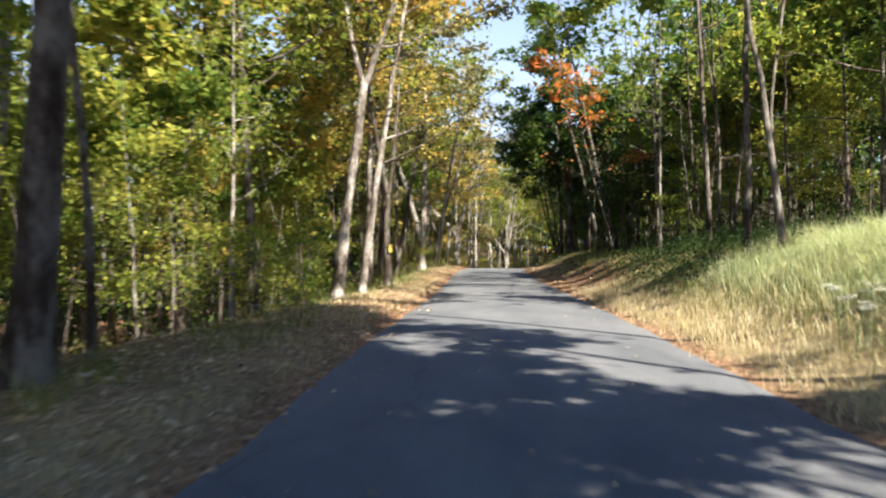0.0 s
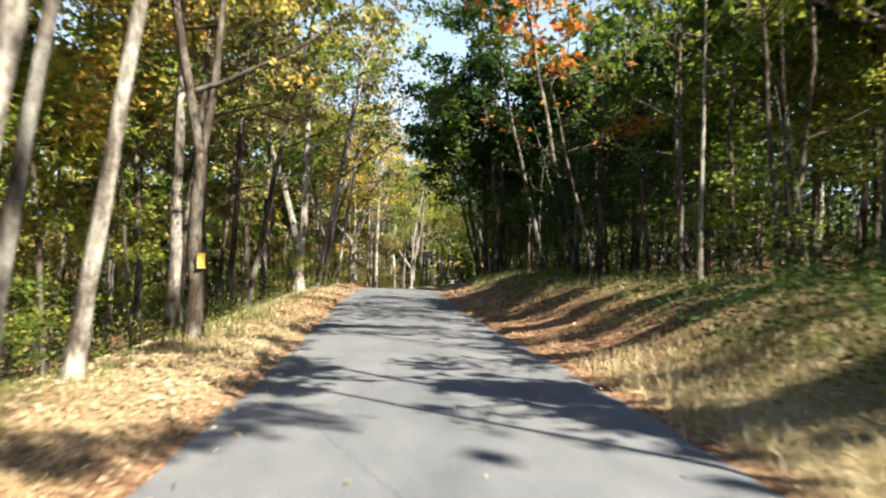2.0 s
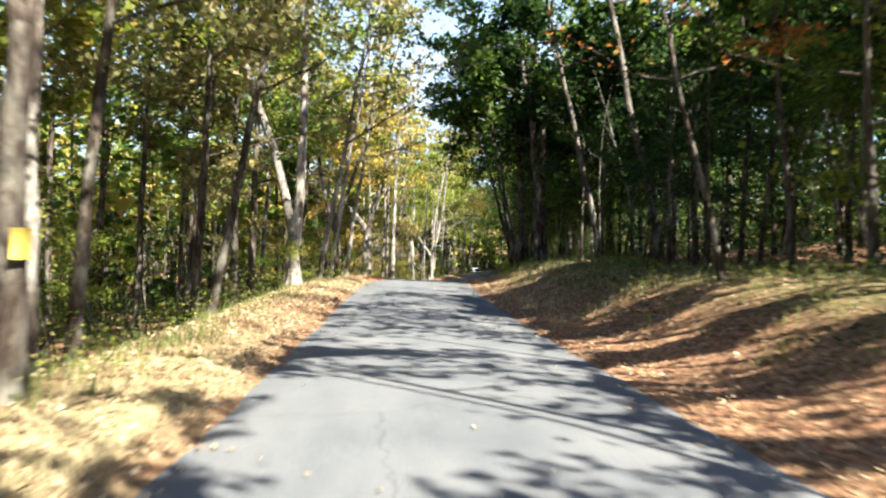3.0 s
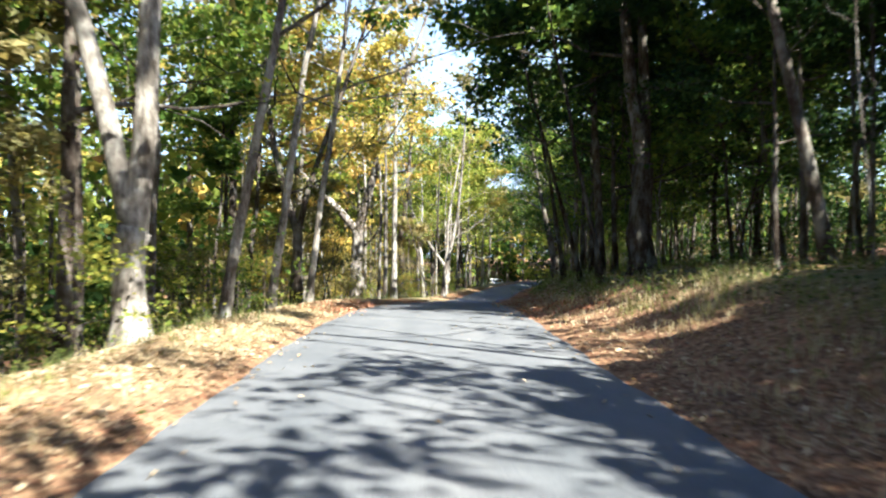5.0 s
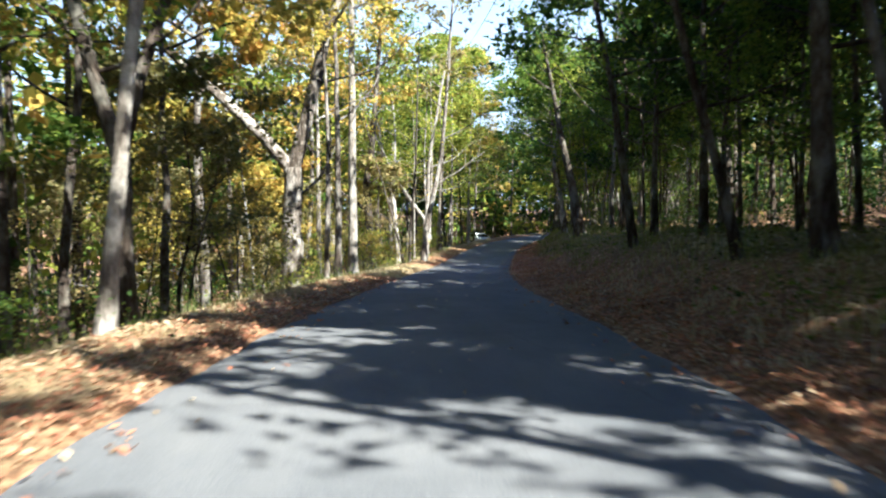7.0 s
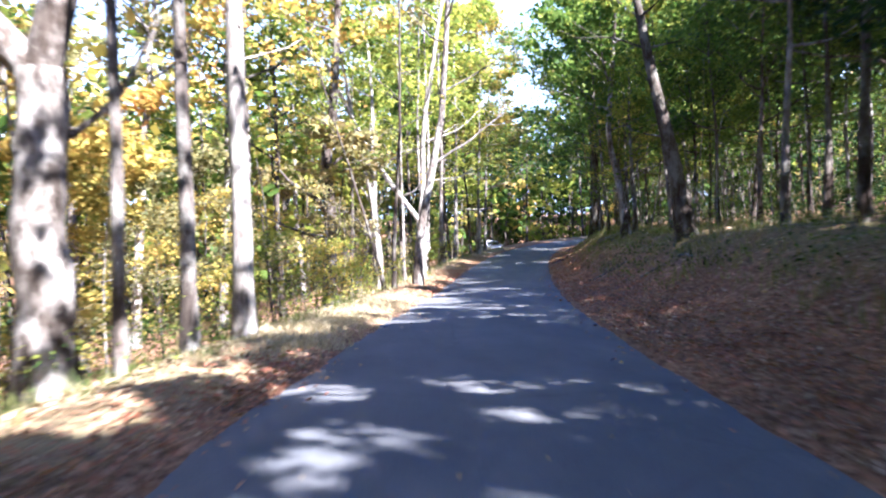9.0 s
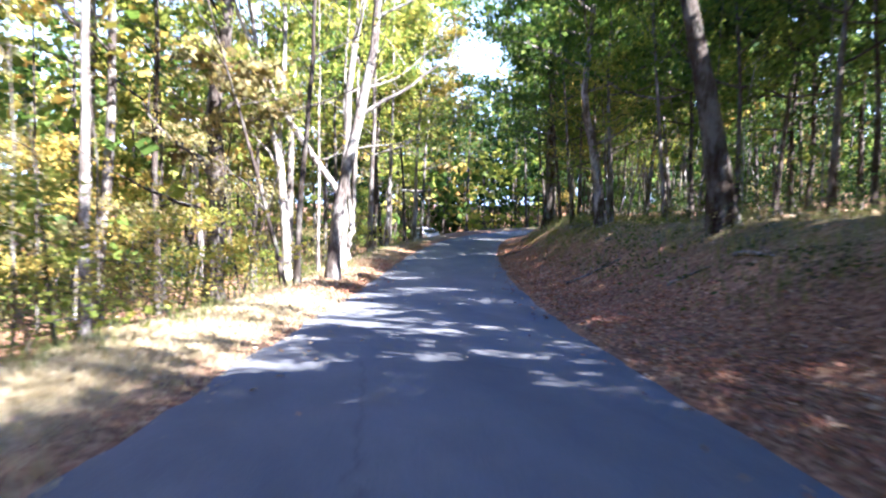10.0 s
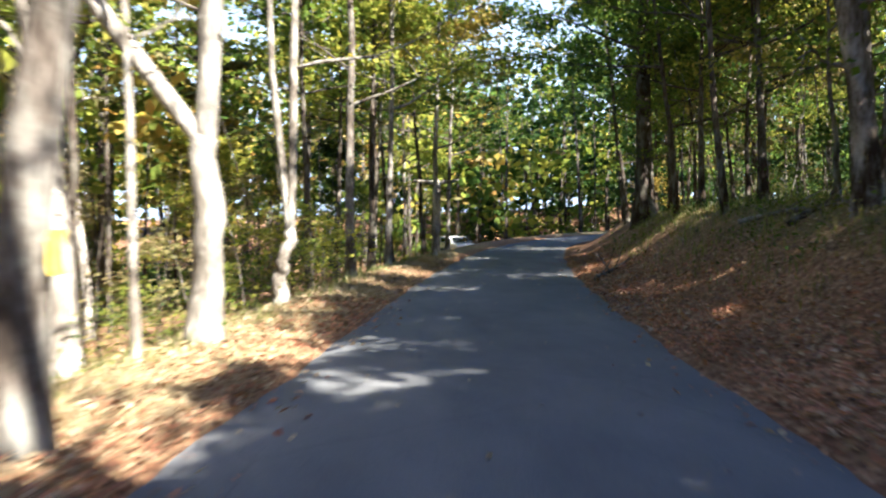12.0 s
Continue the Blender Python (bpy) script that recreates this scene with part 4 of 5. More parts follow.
# young trees added to shade the foot of the bank and the lane
stand(15.4, 46.2, 0.2, 10.0, 4.0, 3.8, 1500, (0.0, 0.0), 0, (), LEAF_DEEP, BARK_DARK)
stand(15.9, 40.4, 0.2, 10.5, 4.0, 3.8, 1400, (0.0, 0.0), 0, (), LEAF_GREEN, BARK_DARK)
stand(10.9, 47.2, 0.09, 7.0, 4.0, 1.7, 800, (0.0, 0.0), 0, (), LEAF_GREEN, BARK_DARK)
stand(9.1, 41.6, 0.1, 8.6, 4.6, 1.8, 1100, (0.0, 0.0), 0, (), LEAF_GREEN, BARK_DARK)


def distant_woods(side, count, near, far, y0, y1, seed, grain=1.0, deep=False):
    """Trees too deep in the wood to tell apart: thin stems and crowns of loose leaves down to the undergrowth."""
    r, pick = random.Random(seed), random.Random(seed + 500)
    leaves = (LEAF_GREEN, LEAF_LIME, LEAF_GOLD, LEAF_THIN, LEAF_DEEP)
    # mostly deep green right and past the bend: inner shade put into leaf colour
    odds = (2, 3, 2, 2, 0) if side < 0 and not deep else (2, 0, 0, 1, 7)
    wood = Shape()
    g = np.random.default_rng(seed)
    pts, mats = [], []
    for _ in range(count):
        y = r.uniform(y0, y1)
        u = side * (near + (far - near) * r.random() ** 1.1)
        x = float(road_x(y)) + u * 1.05
        z = float(ground_z(np.float64(x), np.float64(y)))
        h, w = r.uniform(9, 19), r.uniform(0.05, 0.15)
        foot = Vector((x, y, z - 0.2))
        lean = Vector((r.gauss(0, 0.5), r.gauss(0, 0.5), 0))
        if side < 0 or r.random() < 0.5:
            wood.tube([foot, foot + lean * 0.3 + Vector((0, 0, h * 0.4)), foot + lean + Vector((0, 0, h * 0.9))], [w * 1.2, w, w * 0.35], 5)
        mat = r.choices(range(5), odds)[0]
        n = r.randint(5, 9)
        low = r.choice((0.08, 0.2, 0.35))
        for _ in range(n):
            c = np.array([x, y, z]) + (r.gauss(0, 1.7), r.gauss(0, 1.7), h * r.uniform(low, 1.0))
            k = 19
            at = c + g.normal(0, 1, (k, 3)) * (0.95, 0.95, 0.4)
            a, b = g.normal(0, 1, (k, 3)), g.normal(0, 1, (k, 3))
            a[:, 2] *= 0.5
            a /= np.linalg.norm(a, axis=1, keepdims=True)
            b = np.cross(a, b)
            b /= np.linalg.norm(b, axis=1, keepdims=True)
            s = g.uniform(0.17, 0.38, (k, 1)) * grain
            pts.append(np.stack([at - a * s, at + b * s * 0.7, at + a * s, at - b * s * 0.7], 1).reshape(-1, 3))
            # below 6 m, before y 84, deep green: understorey shade put into leaf colour
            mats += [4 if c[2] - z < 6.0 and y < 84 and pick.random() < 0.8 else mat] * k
    pts = np.concatenate(pts)
    base = len(wood.v)
    faces = wood.f + (np.arange(len(pts)).reshape(-1, 4) + base).tolist()
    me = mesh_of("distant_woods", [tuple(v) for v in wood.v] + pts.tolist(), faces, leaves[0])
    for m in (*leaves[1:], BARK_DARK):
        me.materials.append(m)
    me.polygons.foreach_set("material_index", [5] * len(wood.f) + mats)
    tagged(new("distant_woods", me), "dense autumn woodland with thin trunks far from the lane", "woods", kind="stuff")


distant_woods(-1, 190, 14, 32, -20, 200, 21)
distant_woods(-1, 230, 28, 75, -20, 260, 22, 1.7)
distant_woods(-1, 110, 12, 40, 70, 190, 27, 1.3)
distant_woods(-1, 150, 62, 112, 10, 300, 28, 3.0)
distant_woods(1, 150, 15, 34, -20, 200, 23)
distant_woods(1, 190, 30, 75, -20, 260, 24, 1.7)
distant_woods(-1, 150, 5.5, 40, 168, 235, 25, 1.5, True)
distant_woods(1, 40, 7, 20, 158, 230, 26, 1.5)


def canopy(side, count, near, far, y0, y1, low, high, mats, seed, k=16, size=0.26):
    """Leaf clumps added in the deeper wood to shade or back it, with gaps where the sun comes through to the lane."""
    g = np.random.default_rng(seed)
    y = g.uniform(y0, y1, count)
    x = road_x(y) + side * (near + (far - near) * g.random(count)) * 1.05
    z = ground_z(x, y) + g.uniform(low, high, count)
    way = np.array(SUN_WAY)
    keep = np.ones(count, bool)
    for ray in RAYS:
        gap = np.stack([x, y, z], -1) - ray
        along = gap @ way
        keep &= ~((along > 0) & (np.linalg.norm(gap - along[:, None] * way, axis=1) < 1.7))
    c = np.stack([x, y, z], -1)[keep]
    at = (c[:, None] + g.normal(0, 1, (len(c), k, 3)) * (1.1, 1.1, 0.35)).reshape(-1, 3)
    n = len(at)
    a, b = g.normal(0, 1, (n, 3)) * (1, 1, 0.35), g.normal(0, 1, (n, 3)) * (1, 1, 0.35)
    a /= np.linalg.norm(a, axis=1, keepdims=True)
    b = np.cross(a, np.array([0, 0, 1.0]) + b * 0.4)
    b /= np.linalg.norm(b, axis=1, keepdims=True)
    s = g.uniform(0.6, 1.4, (n, 1)) * size
    pts = np.stack([at - a * s, at + b * s * 0.7, at + a * s, at - b * s * 0.7], 1).reshape(-1, 3)
    me = mesh_of("canopy", pts.tolist(), np.arange(n * 4).reshape(-1, 4).tolist(), mats[0])
    for m in mats[1:]:
        me.materials.append(m)
    me.polygons.foreach_set("material_index", np.repeat(g.integers(0, len(mats), len(c)), k))
    tagged(new("canopy", me), "loose leaf clumps added to shade and back the deeper wood", "canopy", kind="stuff")


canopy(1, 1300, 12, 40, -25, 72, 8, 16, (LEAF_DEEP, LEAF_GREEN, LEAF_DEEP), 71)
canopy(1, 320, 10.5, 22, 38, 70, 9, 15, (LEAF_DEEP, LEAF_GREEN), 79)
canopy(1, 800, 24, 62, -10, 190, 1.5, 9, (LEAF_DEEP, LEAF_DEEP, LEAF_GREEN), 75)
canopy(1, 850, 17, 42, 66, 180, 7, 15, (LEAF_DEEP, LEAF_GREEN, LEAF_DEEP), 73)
canopy(-1, 130, 5.5, 11, 22, 42, 6.5, 12, (LEAF_LIME, LEAF_GOLD, LEAF_GOLD, LEAF_GREEN), 74, 60, 0.1)
canopy(-1, 720, 34, 90, 40, 260, -1.0, 8, (LEAF_GREEN, LEAF_LIME, LEAF_DEEP), 76, 16, 0.5)
canopy(-1, 420, 5.5, 50, 172, 245, 1.5, 9, (LEAF_DEEP, LEAF_DEEP, LEAF_GREEN), 77, 16, 0.36)
canopy(-1, 520, 4, 45, 140, 235, 9, 16, (LEAF_DEEP, LEAF_GREEN), 78, 16, 0.34)
canopy(-1, 1300, 10, 34, -10, 165, 7, 16, (LEAF_LIME, LEAF_GREEN, LEAF_GOLD, LEAF_GREEN), 72)


def saplings(side, count, near, far, seed):
    """Thin leafless stems, leaning every way, in the undergrowth."""
    r = random.Random(seed)
    wood = Shape()
    for _ in range(count):
        y = r.uniform(2, 150)
        u = side * (near + (far - near) * r.random() ** 1.3)
        x = float(road_x(y)) + u * 1.03
        foot = Vector((x, y, float(ground_z(np.float64(x), np.float64(y))) - 0.1))
        h, w = r.uniform(1.5, 7), r.uniform(0.012, 0.035)
        path = bend(foot, Vector((r.gauss(0, 0.16), r.gauss(0, 0.16), 1)), h, 5, 0.07, 0.02, r)
        wood.tube(path, [w, w * 0.9, w * 0.75, w * 0.6, w * 0.42, w * 0.2], 5)
        for k in range(2, 5):
            way = Vector((r.gauss(0, 1), r.gauss(0, 1), 0.5))
            wood.tube(bend(path[k], way, h * 0.2, 3, 0.2, 0.05, r), [w * 0.4, w * 0.3, w * 0.2, w * 0.08], 3)
    return wood


for side, near, wood, seed in ((-1, 4.6, BARK_DARK, 31), (-1, 5.0, BARK_GREY, 32), (1, 6.3, BARK_GREY, 33), (1, 7.0, BARK_PALE, 34)):
    tagged(new("saplings", saplings(side, 110, near, 24, seed).mesh("saplings", wood)), "thin leafless saplings leaning in the undergrowth", "saplings", kind="stuff")


def undergrowth(side, count, near, far, y0, y1, mats, seed, low=0.25, top=2.3):
    """Low leafy growth under the trees, too thick to tell plant from plant."""
    g = np.random.default_rng(seed)
    y = g.uniform(y0, y1, count)
    u = side * (near + (far - near) * g.random(count))
    k = 105 if far < 20 else 45
    x = road_x(y) + u * 1.04
    c = np.stack([x, y, ground_z(x, y) + g.uniform(low, top, count) * g.uniform(0.3, 1, count)], -1)
    at = (c[:, None] + g.normal(0, 1, (count, k, 3)) * (0.7, 0.7, min(0.28, top * 0.25))).reshape(-1, 3)
    n = len(at)
    a, b = g.normal(0, 1, (n, 3)) * (1, 1, 0.5), g.normal(0, 1, (n, 3))
    a /= np.linalg.norm(a, axis=1, keepdims=True)
    b = np.cross(a, b)
    b /= np.linalg.norm(b, axis=1, keepdims=True)
    s = g.uniform(0.035, 0.08, (n, 1)) * (0.6 if top < 1 else 1 if far < 20 else 2.8)
    pts = np.stack([at - a * s, at + b * s, at + a * s], 1).reshape(-1, 3)
    me = mesh_of("undergrowth", pts.tolist(), np.arange(n * 3).reshape(-1, 3).tolist(), mats[0])
    for m in mats[1:]:
        me.materials.append(m)
    me.polygons.foreach_set("material_index", np.repeat(g.integers(0, len(mats), count), k))
    tagged(new("undergrowth", me), "thick leafy undergrowth beneath the woodland trees", "undergrowth", kind="stuff")


# mostly deep green, so the leaf colour darkens the wood floor as shade would
undergrowth(-1, 260, 8, 18, 2, 150, (LEAF_DEEP, LEAF_GREEN, LEAF_THIN, LEAF_DEEP, LEAF_GREEN), 61, 0.1, 1.4)
undergrowth(-1, 1000, 16, 40, -5, 190, (LEAF_DEEP, LEAF_GREEN, LEAF_DEEP), 62)
undergrowth(-1, 260, 8, 45, 172, 225, (LEAF_DEEP, LEAF_DEEP, LEAF_THIN), 65, 0.1, 1.2)
undergrowth(1, 1000, 17, 42, 5, 200, (LEAF_DEEP, LEAF_DEEP, LEAF_THIN, LEAF_DEEP), 63)
undergrowth(1, 240, 8.5, 16, 24, 150, (LEAF_DEEP, LEAF_GREEN, LEAF_DEEP), 64)
undergrowth(1, 190, 3.9, 8.5, 17.5, 29, (LEAF_DEEP, LEAF_DEEP, LEAF_DEEP), 66, 0.05, 0.6)
undergrowth(1, 170, 3.6, 8.0, 30, 125, (LEAF_GREEN, LEAF_THIN, LEAF_DEEP), 67, 0.04, 0.4)
undergrowth(-1, 150, 4.3, 6.2, 26, 125, (LEAF_GREEN, LEAF_THIN, LEAF_LIME), 68, 0.05, 0.75)

# ---- fallen leaves, grass and wayside plants ----
def blades(name, count, where, size, mat, seed, lean=0.35, width=0.012, label="", category="grass", tip=0.5):
    """Grass blades, each a bent strip of three faces. where(g, n) gives places u, y."""
    g = np.random.default_rng(seed)
    u, y = where(g, count)
    x = road_x(y) + u
    z = ground_z(x, y)
    n = len(u)
    h = g.uniform(*size, n) * np.clip(0.95 + 0.55 * waves(x * 2.3 + 5, y * 2.1), 0.4, 1.5)
    a = g.uniform(0, 2 * np.pi, n)
    d = np.stack([np.cos(a), np.sin(a), 0 * a], -1)
    side = np.stack([-np.sin(a), np.cos(a), 0 * a], -1) * (width * g.uniform(0.6, 1.5, n))[:, None]
    foot = np.stack([x, y, z - 0.02], -1)
    bow = g.uniform(0.1, 1, n)[:, None] * lean
    mid = foot + np.array([0, 0, 1]) * (h * 0.55)[:, None] + d * bow * (h * 0.35)[:, None]
    top = foot + np.array([0, 0, 1]) * (h * (1 - 0.25 * bow[:, 0]))[:, None] + d * bow * h[:, None] * 1.2
    pts = np.stack([foot - side, foot + side, mid + side * 0.8, mid - side * 0.8, top + side * tip * 0.3, top - side * tip * 0.3], 1).reshape(-1, 3)
    i = np.arange(n)[:, None] * 6
    faces = (i + [0, 1, 2, 3]).tolist() + (i + [3, 2, 4]).tolist()
    tagged(new(name, mesh_of(name, pts.tolist(), faces, mat)), label, category, kind="stuff")


def strip(u0, u1, y0, y1, clump=0.0, power=1.0):
    """Random places in a strip along the lane, in clumps that are the tighter the smaller clump is."""

    def places(g, n):
        if not clump:
            t = g.random(n) ** power
            return u0 + (u1 - u0) * t, g.uniform(y0, y1, n)
        k = max(1, n // 16)
        t = g.random(k) ** power
        cu, cy = u0 + (u1 - u0) * t, g.uniform(y0, y1, k)
        pick = g.integers(0, k, n)
        return cu[pick] + g.normal(0, clump, n), cy[pick] + g.normal(0, clump, n)

    return places


def fallen(name, count, where, mat, seed, label, size=0.085):
    """Dry leaves lying on the ground, curled and tilted."""
    g = np.random.default_rng(seed)
    u, y = where(g, count)
    x = road_x(y) + u
    off = np.abs(across(x, y))
    half = np.interp(y, TABLE_Y, HALF)
    keep = (off > half - 0.15) | (g.random(count) < (1.0 if count < 1000 else 0.12))
    x, y, off, half, count = x[keep], y[keep], off[keep], half[keep], int(keep.sum())
    z = np.where(off < half - 0.06, road_z(y) - 0.024 * (off / 2.3) ** 2 + 0.006, ground_z(x, y) + g.uniform(0.0, 0.05, count))
    a = g.uniform(0, 2 * np.pi, count)
    s = size * g.uniform(0.5, 1.4, count)[:, None]
    e = np.stack([np.cos(a), np.sin(a), g.normal(0, 0.22, count)], -1) * s
    f = np.stack([-np.sin(a), np.cos(a), g.normal(0, 0.3, count)], -1) * s * 0.62
    c = np.stack([x, y, z + 0.012], -1)
    lift = np.array([0, 0, 1.0]) * s * g.uniform(0, 0.5, (count, 1))
    pts = np.stack([c - e, c + f + lift, c + e, c - f + lift * 0.6], 1).reshape(-1, 3)
    i = np.arange(count)[:, None] * 4
    faces = np.concatenate([i + [0, 1, 2], i + [0, 2, 3]])
    tagged(new(name, mesh_of(name, pts.tolist(), faces.tolist(), mat)), label, "leaves", kind="stuff")


fallen("fallen_leaves", 24000, strip(-2.05, -4.5, 2, 86, 0.35), LITTER, 41, "brown and tan fallen leaves along the lane's edge", 0.036)
fallen("fallen_leaves", 9000, strip(-2.05, -4.0, 101, 130, 0.35), LITTER, 49, "brown and tan fallen leaves along the lane's edge", 0.036)
fallen("fallen_leaves", 900, strip(-2.05, -4.0, 86, 101, 0.4), LITTER, 40, "few brown fallen leaves on the pale verge", 0.036)
fallen("fallen_leaves", 5000, strip(-2.05, -3.3, 60, 85, 0.3, 1.4), RUSSET, 46, "russet fallen leaves along the lane's edge", 0.036)
fallen("fallen_leaves", 20000, strip(2.1, 3.9, 58, 132, 0.35, 1.4), RUSSET, 47, "russet fallen leaves at the foot of the bank", 0.036)
fallen("fallen_leaves", 20000, strip(2.1, 6.8, 14, 130, 0.4, 1.5), LITTER, 42, "rusty brown fallen leaves on the roadside bank", 0.036)
fallen("fallen_leaves", 260, strip(-2.2, 2.2, 0, 130), LITTER, 43, "single dry leaves scattered on the asphalt", 0.03)
fallen("fallen_leaves", 9000, strip(-4.6, -12, 2, 120, 0.5), LITTER, 44, "brown fallen leaves on the wooded slope", 0.07)
fallen("fallen_leaves", 11000, strip(6.5, 16, 10, 130, 0.5), LITTER, 45, "brown fallen leaves under the trees", 0.07)
blades("dry_grass", 9000, strip(-2.6, -4.4, 3, 75, 0.12), (0.04, 0.2), STRAW, 51, 0.9, 0.006, "tufts of dry straw-coloured grass beside the lane")
fallen("fallen_leaves", 4000, strip(-2.05, -3.4, 100, 116, 0.3, 1.4), RUSSET, 48, "russet fallen leaves beside the lane", 0.036)
blades("dry_grass", 9000, strip(-2.5, -4.8, 82, 135, 0.15), (0.04, 0.18), STRAW, 52, 0.9, 0.006, "short dry grass on the sunlit verge")
blades("dry_grass", 14000, strip(-2.25, -4.6, 86, 101, 0.22), (0.03, 0.14), STRAW, 59, 0.9, 0.006, "pale dry grass on the sunlit verge")
blades("green_grass", 8000, strip(-3.5, -5.0, 3, 135, 0.16), (0.08, 0.32), GRASS, 53, 0.6, 0.007, "green grass tufts along the edge of the slope")
blades("dry_grass", 19000, strip(2.5, 5.4, 1, 28, 0.16), (0.08, 0.32), STRAW, 54, 1.0, 0.0045, "dry golden grass at the foot of the bank")
blades("green_grass", 14000, strip(3.6, 7.2, 0, 26, 0.18), (0.12, 0.36), GRASS, 55, 0.9, 0.0045, "green and yellow grass on the bank")
blades("tall_grass", 30000, strip(4.4, 7.8, 1, 18.5, 0.3), (0.25, 0.62), PLUME, 56, 1.0, 0.0042, "tall pale green feathery grass on top of the bank")
blades("green_grass", 16000, strip(3.8, 8.2, 22, 130, 0.2), (0.1, 0.38), GRASS, 57, 0.9, 0.006, "sparse green grass on the leafy bank")
blades("dry_grass", 5000, strip(2.6, 5.5, 40, 75, 0.16), (0.06, 0.24), STRAW, 58, 0.9, 0.006, "sparse dry grass on the sunlit bank")

# ---- single things ----
def stump_snag(x, y):
    """A broken-off pale trunk with one level limb."""
    r = random.Random(77)
    thing = new("broken_snag")
    thing.location = (x, y, float(ground_z(np.float64(x), np.float64(y))))
    path = [Vector((0.02 * k, 0, -0.3 + 0.46 * k)) for k in range(9)]
    s = Shape()
    s.tube(path, [0.27, 0.21, 0.19, 0.185, 0.18, 0.18, 0.175, 0.17, 0.15], 10, 0.25)
    part("trunk", s.mesh("trunk", BARK_PALE), thing)
    for way, length in (((-1, -0.2, 0.02), 1.2), ((1, -0.1, 0.05), 1.0)):
        s = Shape()
        b = bend(Vector((0.14, -0.05, 3.3)), Vector(way), length, 4, 0.06, 0.0, r)
        s.tube(b, [0.11, 0.10, 0.09, 0.07, 0.04], 6, 0.2)
        part("limb", s.mesh("limb", BARK_PALE), thing)
    tagged(thing, "broken pale dead trunk with a level limb stub", "dead tree")


def tree_sheet(x, y, z, turn, radius, half=38):
    """A weathered yellow sheet bent round a trunk."""
    verts, faces, n = [], [], 7
    r = random.Random(int(x * 10) + 5)
    for layer in (0, 0.004):
        for j in range(6):
            for i in range(n):
                a = radians(half * (2 * i / (n - 1) - 1))
                rr = radius + 0.012 + layer + 0.006 * r.random() + (0.02 if j in (0, 5) and i in (0, n - 1) else 0)
                verts.append((rr * math.sin(a), -rr * math.cos(a), -0.14 + 0.28 * j / 5 + 0.006 * r.random()))
    for layer in (0, 1):
        o = layer * 6 * n
        faces += [tuple(o + k for k in ((j * n + i), (j * n + i + 1), ((j + 1) * n + i + 1), ((j + 1) * n + i))[:: 1 if layer else -1]) for j in range(5) for i in range(n - 1)]
    ob = new("tree_sign", mesh_of("tree_sign", verts, faces, YELLOW))
    ob.matrix_basis = pose(x, y, z, 0, 0, turn)
    tagged(ob, "weathered yellow plastic notice sheet wrapped round a tree trunk", "sign", "tree signs")


def wildflower(x, y, seed):
    r = random.Random(seed)
    thing = new("wildflower")
    thing.location = (x, y, float(ground_z(np.float64(x), np.float64(y))) - 0.02)
    for _ in range(3):
        s = Shape()
        path = bend(Vector((r.gauss(0, 0.03), r.gauss(0, 0.03), 0)), Vector((r.gauss(0, 0.18), r.gauss(0, 0.18), 1)), r.uniform(0.55, 0.8), 5, 0.05, 0.02, r)
        s.tube(path, [0.006, 0.005, 0.005, 0.004, 0.004, 0.003], 5)
        stem = part("stem", s.mesh("stem", STEMS), thing)
        verts, faces = [], []
        for _ in range(26):
            c = path[-1] + Vector((r.gauss(0, 0.035), r.gauss(0, 0.035), r.gauss(0, 0.012) + 0.01))
            a = r.uniform(0, 6)
            for k in range(5):
                w = a + k * 1.2566
                i = len(verts)
                verts += [c, c + Vector((math.cos(w - 0.4), math.sin(w - 0.4), 0.25)) * 0.017, c + Vector((math.cos(w + 0.4), math.sin(w + 0.4), 0.25)) * 0.017]
                faces.append((i, i + 1, i + 2))
        part("flower_head", mesh_of("flower_head", verts, faces, PETAL), stem, "flat white flower cluster")
    tagged(thing, "wild plant with flat white flower heads in the grass", "wildflower", "wildflowers on the bank")


def fallen_branch(x, y, length, width, turn, wood, seed):
    r = random.Random(seed)
    s = Shape()
    path = bend(Vector((0, 0, 0)), Vector((1, 0.1, 0.02)), length, 8, 0.09, 0.0, r)
    places = []
    for p in path:
        q = Matrix.Rotation(radians(turn), 3, "Z") @ p
        places.append(Vector((x + q.x, y + q.y, float(ground_z(np.float64(x + q.x), np.float64(y + q.y))) + width * 0.4)))
    s.tube(places, [width * (0.5 - 0.035 * k) for k in range(9)], 7, 0.2)
    for k in (3, 5, 6):
        twig = bend(places[k], (places[k + 1] - places[k]).normalized() + Vector((r.gauss(0, 0.5), r.gauss(0, 0.5), 0.5)), length * 0.25, 4, 0.15, 0.0, r)
        s.tube(twig, [width * 0.2, width * 0.16, width * 0.12, width * 0.08, width * 0.03], 4)
    tagged(new("fallen_branch", s.mesh("fallen_branch", wood)), "weathered fallen branch lying on leaf litter under trees", "branch", "fallen branches")


def lathe(rings, sides):
    """A body of rings (y, radius) about the y axis."""
    verts = [(r * math.cos(2 * math.pi * k / sides), y, r * math.sin(2 * math.pi * k / sides)) for y, r in rings for k in range(sides)]
    n = len(rings)
    faces = [(i * sides + k, i * sides + (k + 1) % sides, (i + 1) * sides + (k + 1) % sides, (i + 1) * sides + k) for i in range(n - 1) for k in range(sides)]
    faces += [tuple(range(sides))[::-1], tuple((n - 1) * sides + k for k in range(sides))]
    return verts, faces


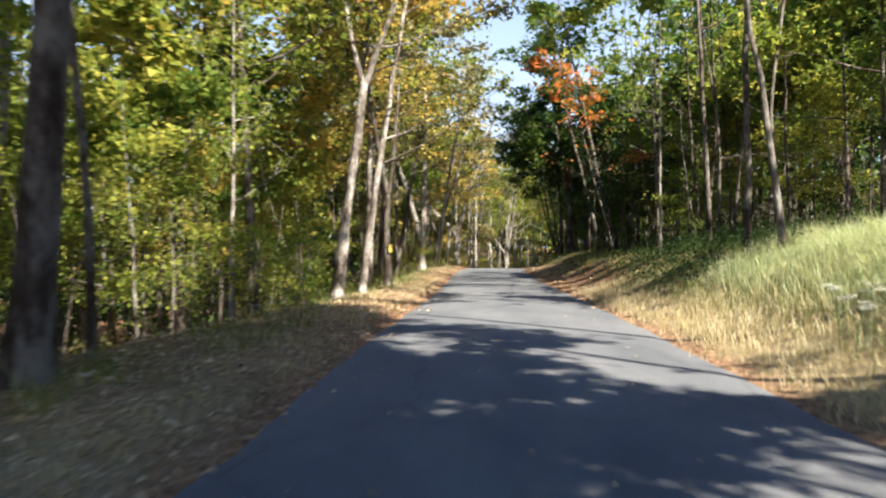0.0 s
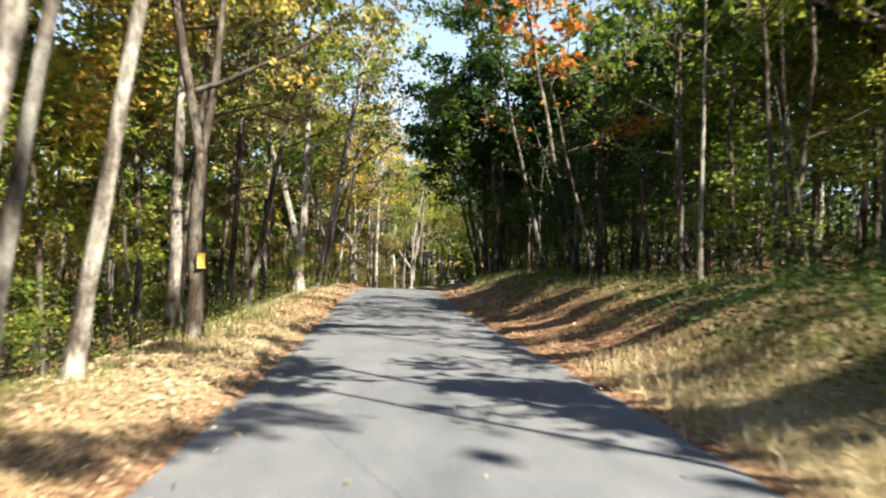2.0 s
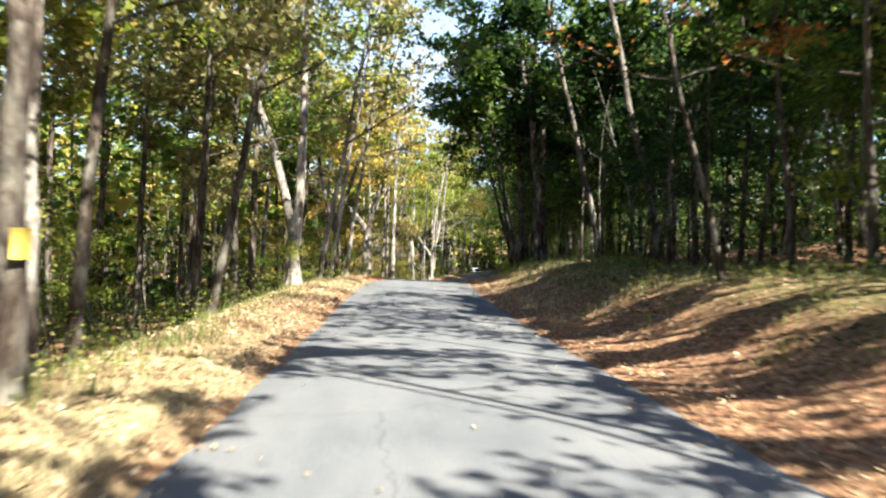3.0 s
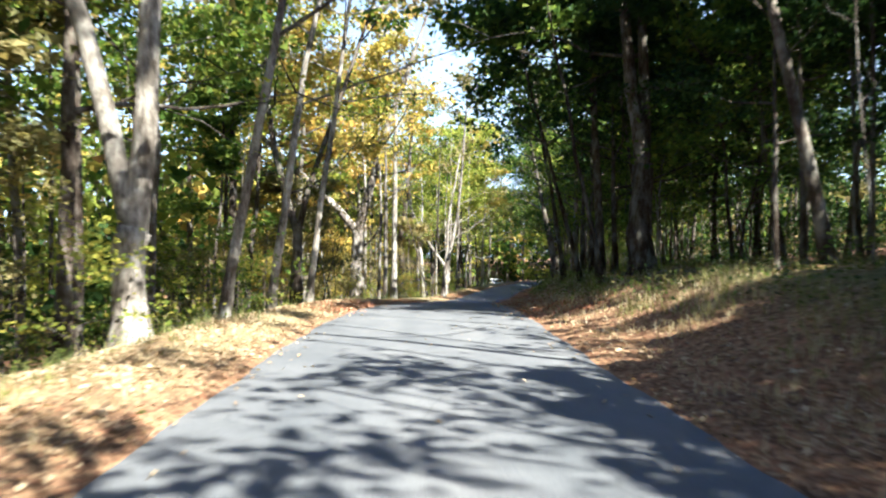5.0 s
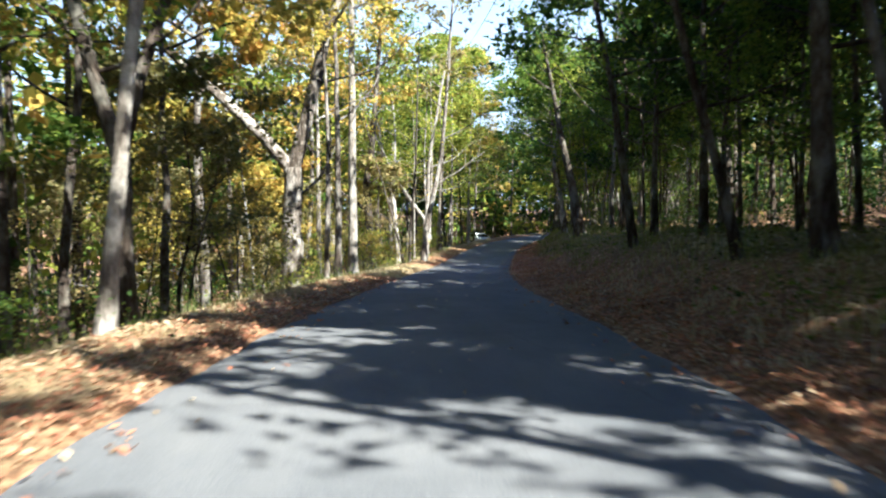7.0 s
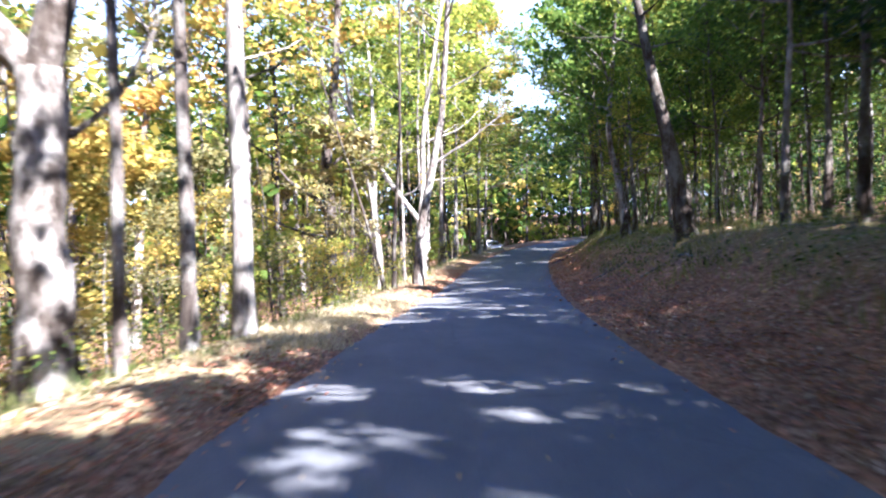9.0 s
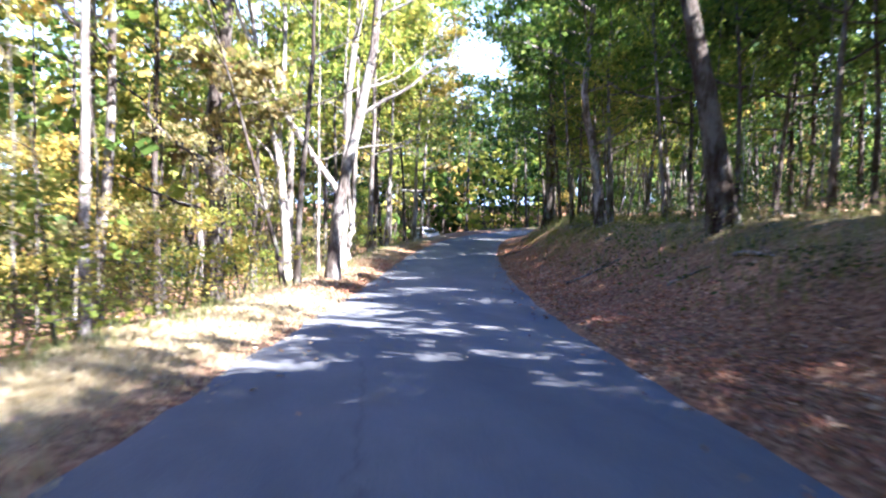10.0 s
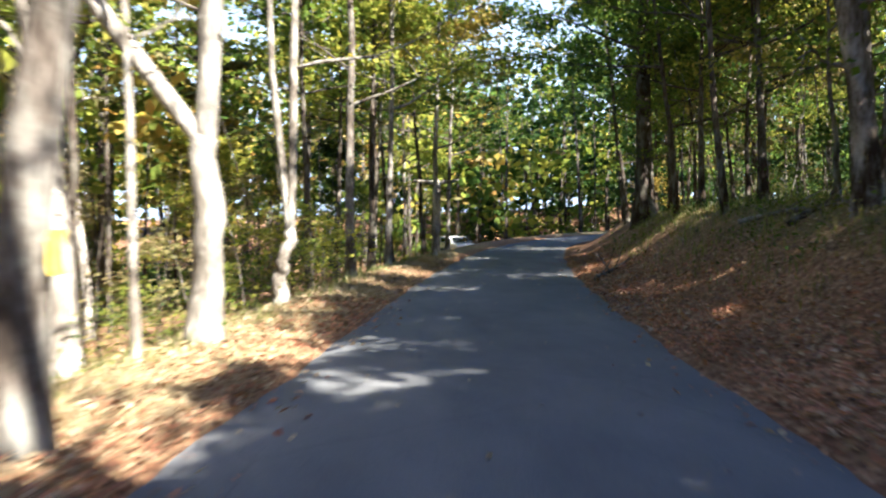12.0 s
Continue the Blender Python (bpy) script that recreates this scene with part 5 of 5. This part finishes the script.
def slab(points, x0, x1, mat, name, bevel=0.02):
    """A side outline (y, z) drawn out from x0 to x1, its edges rounded."""
    bm = bmesh.new()
    a = [bm.verts.new((x0, y, z)) for y, z in points]
    b = [bm.verts.new((x1, y, z)) for y, z in points]
    bm.faces.new(a[::-1])
    bm.faces.new(b)
    for i in range(len(a)):
        j = (i + 1) % len(a)
        bm.faces.new((a[i], a[j], b[j], b[i]))
    bmesh.ops.recalc_face_normals(bm, faces=bm.faces)
    bmesh.ops.bevel(bm, geom=list(bm.edges), offset=bevel, segments=2, affect="EDGES", profile=0.6)
    me = bpy.data.meshes.new(name)
    bm.to_mesh(me)
    bm.free()
    me.materials.append(mat)
    return me


def parked_car(x, y, turn):
    car = new("parked_car")
    car.matrix_basis = pose(x, y, float(ground_z(np.float64(x), np.float64(y))), 0, 0, turn)
    low = [(-2.2, 0.34), (-2.25, 0.62), (-2.15, 0.92), (-0.95, 1.04), (1.9, 1.06), (2.18, 0.98), (2.22, 0.5), (2.15, 0.32)]
    part("body", slab(low, -0.9, 0.9, PAINT, "body", 0.07), car)
    roof = [(-1.0, 1.03), (-0.3, 1.5), (0.1, 1.58), (1.5, 1.56), (1.95, 1.05)]
    part("cabin", slab(roof, -0.76, 0.76, PAINT, "cabin", 0.06), car)
    part("windscreen", slab([(-0.99, 1.08), (-0.36, 1.49), (-0.39, 1.51), (-1.03, 1.1)], -0.66, 0.66, GLASS, "windscreen", 0.006), car, "dark windscreen")
    part("rear_window", slab([(1.93, 1.12), (1.6, 1.48), (1.63, 1.5), (1.97, 1.13)], -0.62, 0.62, GLASS, "rear_window", 0.006), car, "dark rear window")
    for side in (-1, 1):
        for a, b in ((-0.62, 0.42), (0.5, 1.5)):
            part("side_window", slab([(a, 1.1), (a + (0.42 if a < 0 else 0.0), 1.46), (b - (0 if a < 0 else 0.12), 1.48), (b, 1.1)], side * 0.755 - 0.012, side * 0.755 + 0.012, GLASS, "side_window", 0.004), car, "dark side window")
        part("headlight", slab([(-2.24, 0.72), (-2.24, 0.86), (-2.1, 0.9), (-2.1, 0.72)], side * 0.68 - 0.16, side * 0.68 + 0.16, LAMP, "headlight", 0.02), car, "clear headlight")
        part("mirror", slab([(-0.72, 1.06), (-0.72, 1.2), (-0.58, 1.2), (-0.58, 1.06)], side * 0.97 - 0.08, side * 0.97 + 0.08, PAINT, "mirror", 0.03), car)
        for at in (-1.38, 1.36):
            v, f = lathe([(-0.1, 0.2), (-0.11, 0.31), (-0.07, 0.34), (0.07, 0.34), (0.11, 0.31), (0.1, 0.2)], 20)
            wheel = part("wheel", mesh_of("tyre", v, f, RUBBER, True), car, "black tyre")
            wheel.matrix_basis = pose(side * 0.82, at, 0.34, 0, 0, 90)
            v, f = lathe([(-0.112, 0.19), (-0.1, 0.21), (0.1, 0.21), (0.112, 0.19)], 16)
            part("rim", mesh_of("rim", v, f, METAL), wheel, "grey metal rim")
    part("grille", slab([(-2.27, 0.5), (-2.27, 0.7), (-2.2, 0.72), (-2.2, 0.5)], -0.5, 0.5, RUBBER, "grille", 0.012), car, "black grille")
    part("bumper", slab([(-2.3, 0.34), (-2.3, 0.48), (-2.15, 0.48), (-2.15, 0.34)], -0.85, 0.85, PAINT, "bumper", 0.03), car)
    tagged(car, "white car parked on a pale pull-off beside the bend", "car")


stump_snag(15.2, 138.6)
tree_sheet(-2.05, 30.7, 1.42, 58, 0.15)
tree_sheet(7.82, 104.9, -0.42, 78, 0.19, 29)
for n, (x, y) in enumerate(((4.34, 8.7), (4.55, 8.9), (4.48, 9.3), (4.62, 8.6))):
    wildflower(x, y, 300 + n)
for n, (x, y, length, width, turn, wood) in enumerate(((17.6, 112.5, 2.6, 0.13, 25, BARK_DARK), (19.0, 107.5, 2.2, 0.09, -40, BARK_PALE), (20.5, 104.0, 3.2, 0.10, 15, BARK_GREY), (16.4, 119.0, 3.4, 0.14, 60, BARK_GREY), (13.2, 84.0, 2.4, 0.08, 10, BARK_GREY), (9.6, 33.0, 2.0, 0.08, -20, BARK_PALE), (8.6, 35.5, 1.8, 0.07, 30, BARK_PALE), (13.6, 62.5, 2.4, 0.09, -15, BARK_GREY), (13.5, 102.2, 1.5, 0.08, -50, BARK_PALE), (12.85, 95.2, 0.8, 0.06, -50, BARK_PALE), (13.5, 94.2, 1.5, 0.09, -95, BARK_PALE), (18.3, 115.5, 4.5, 0.11, -97, BARK_PALE))):
    fallen_branch(x, y, length, width, turn, wood, 500 + n)
parked_car(20.9, 166.5, 14)
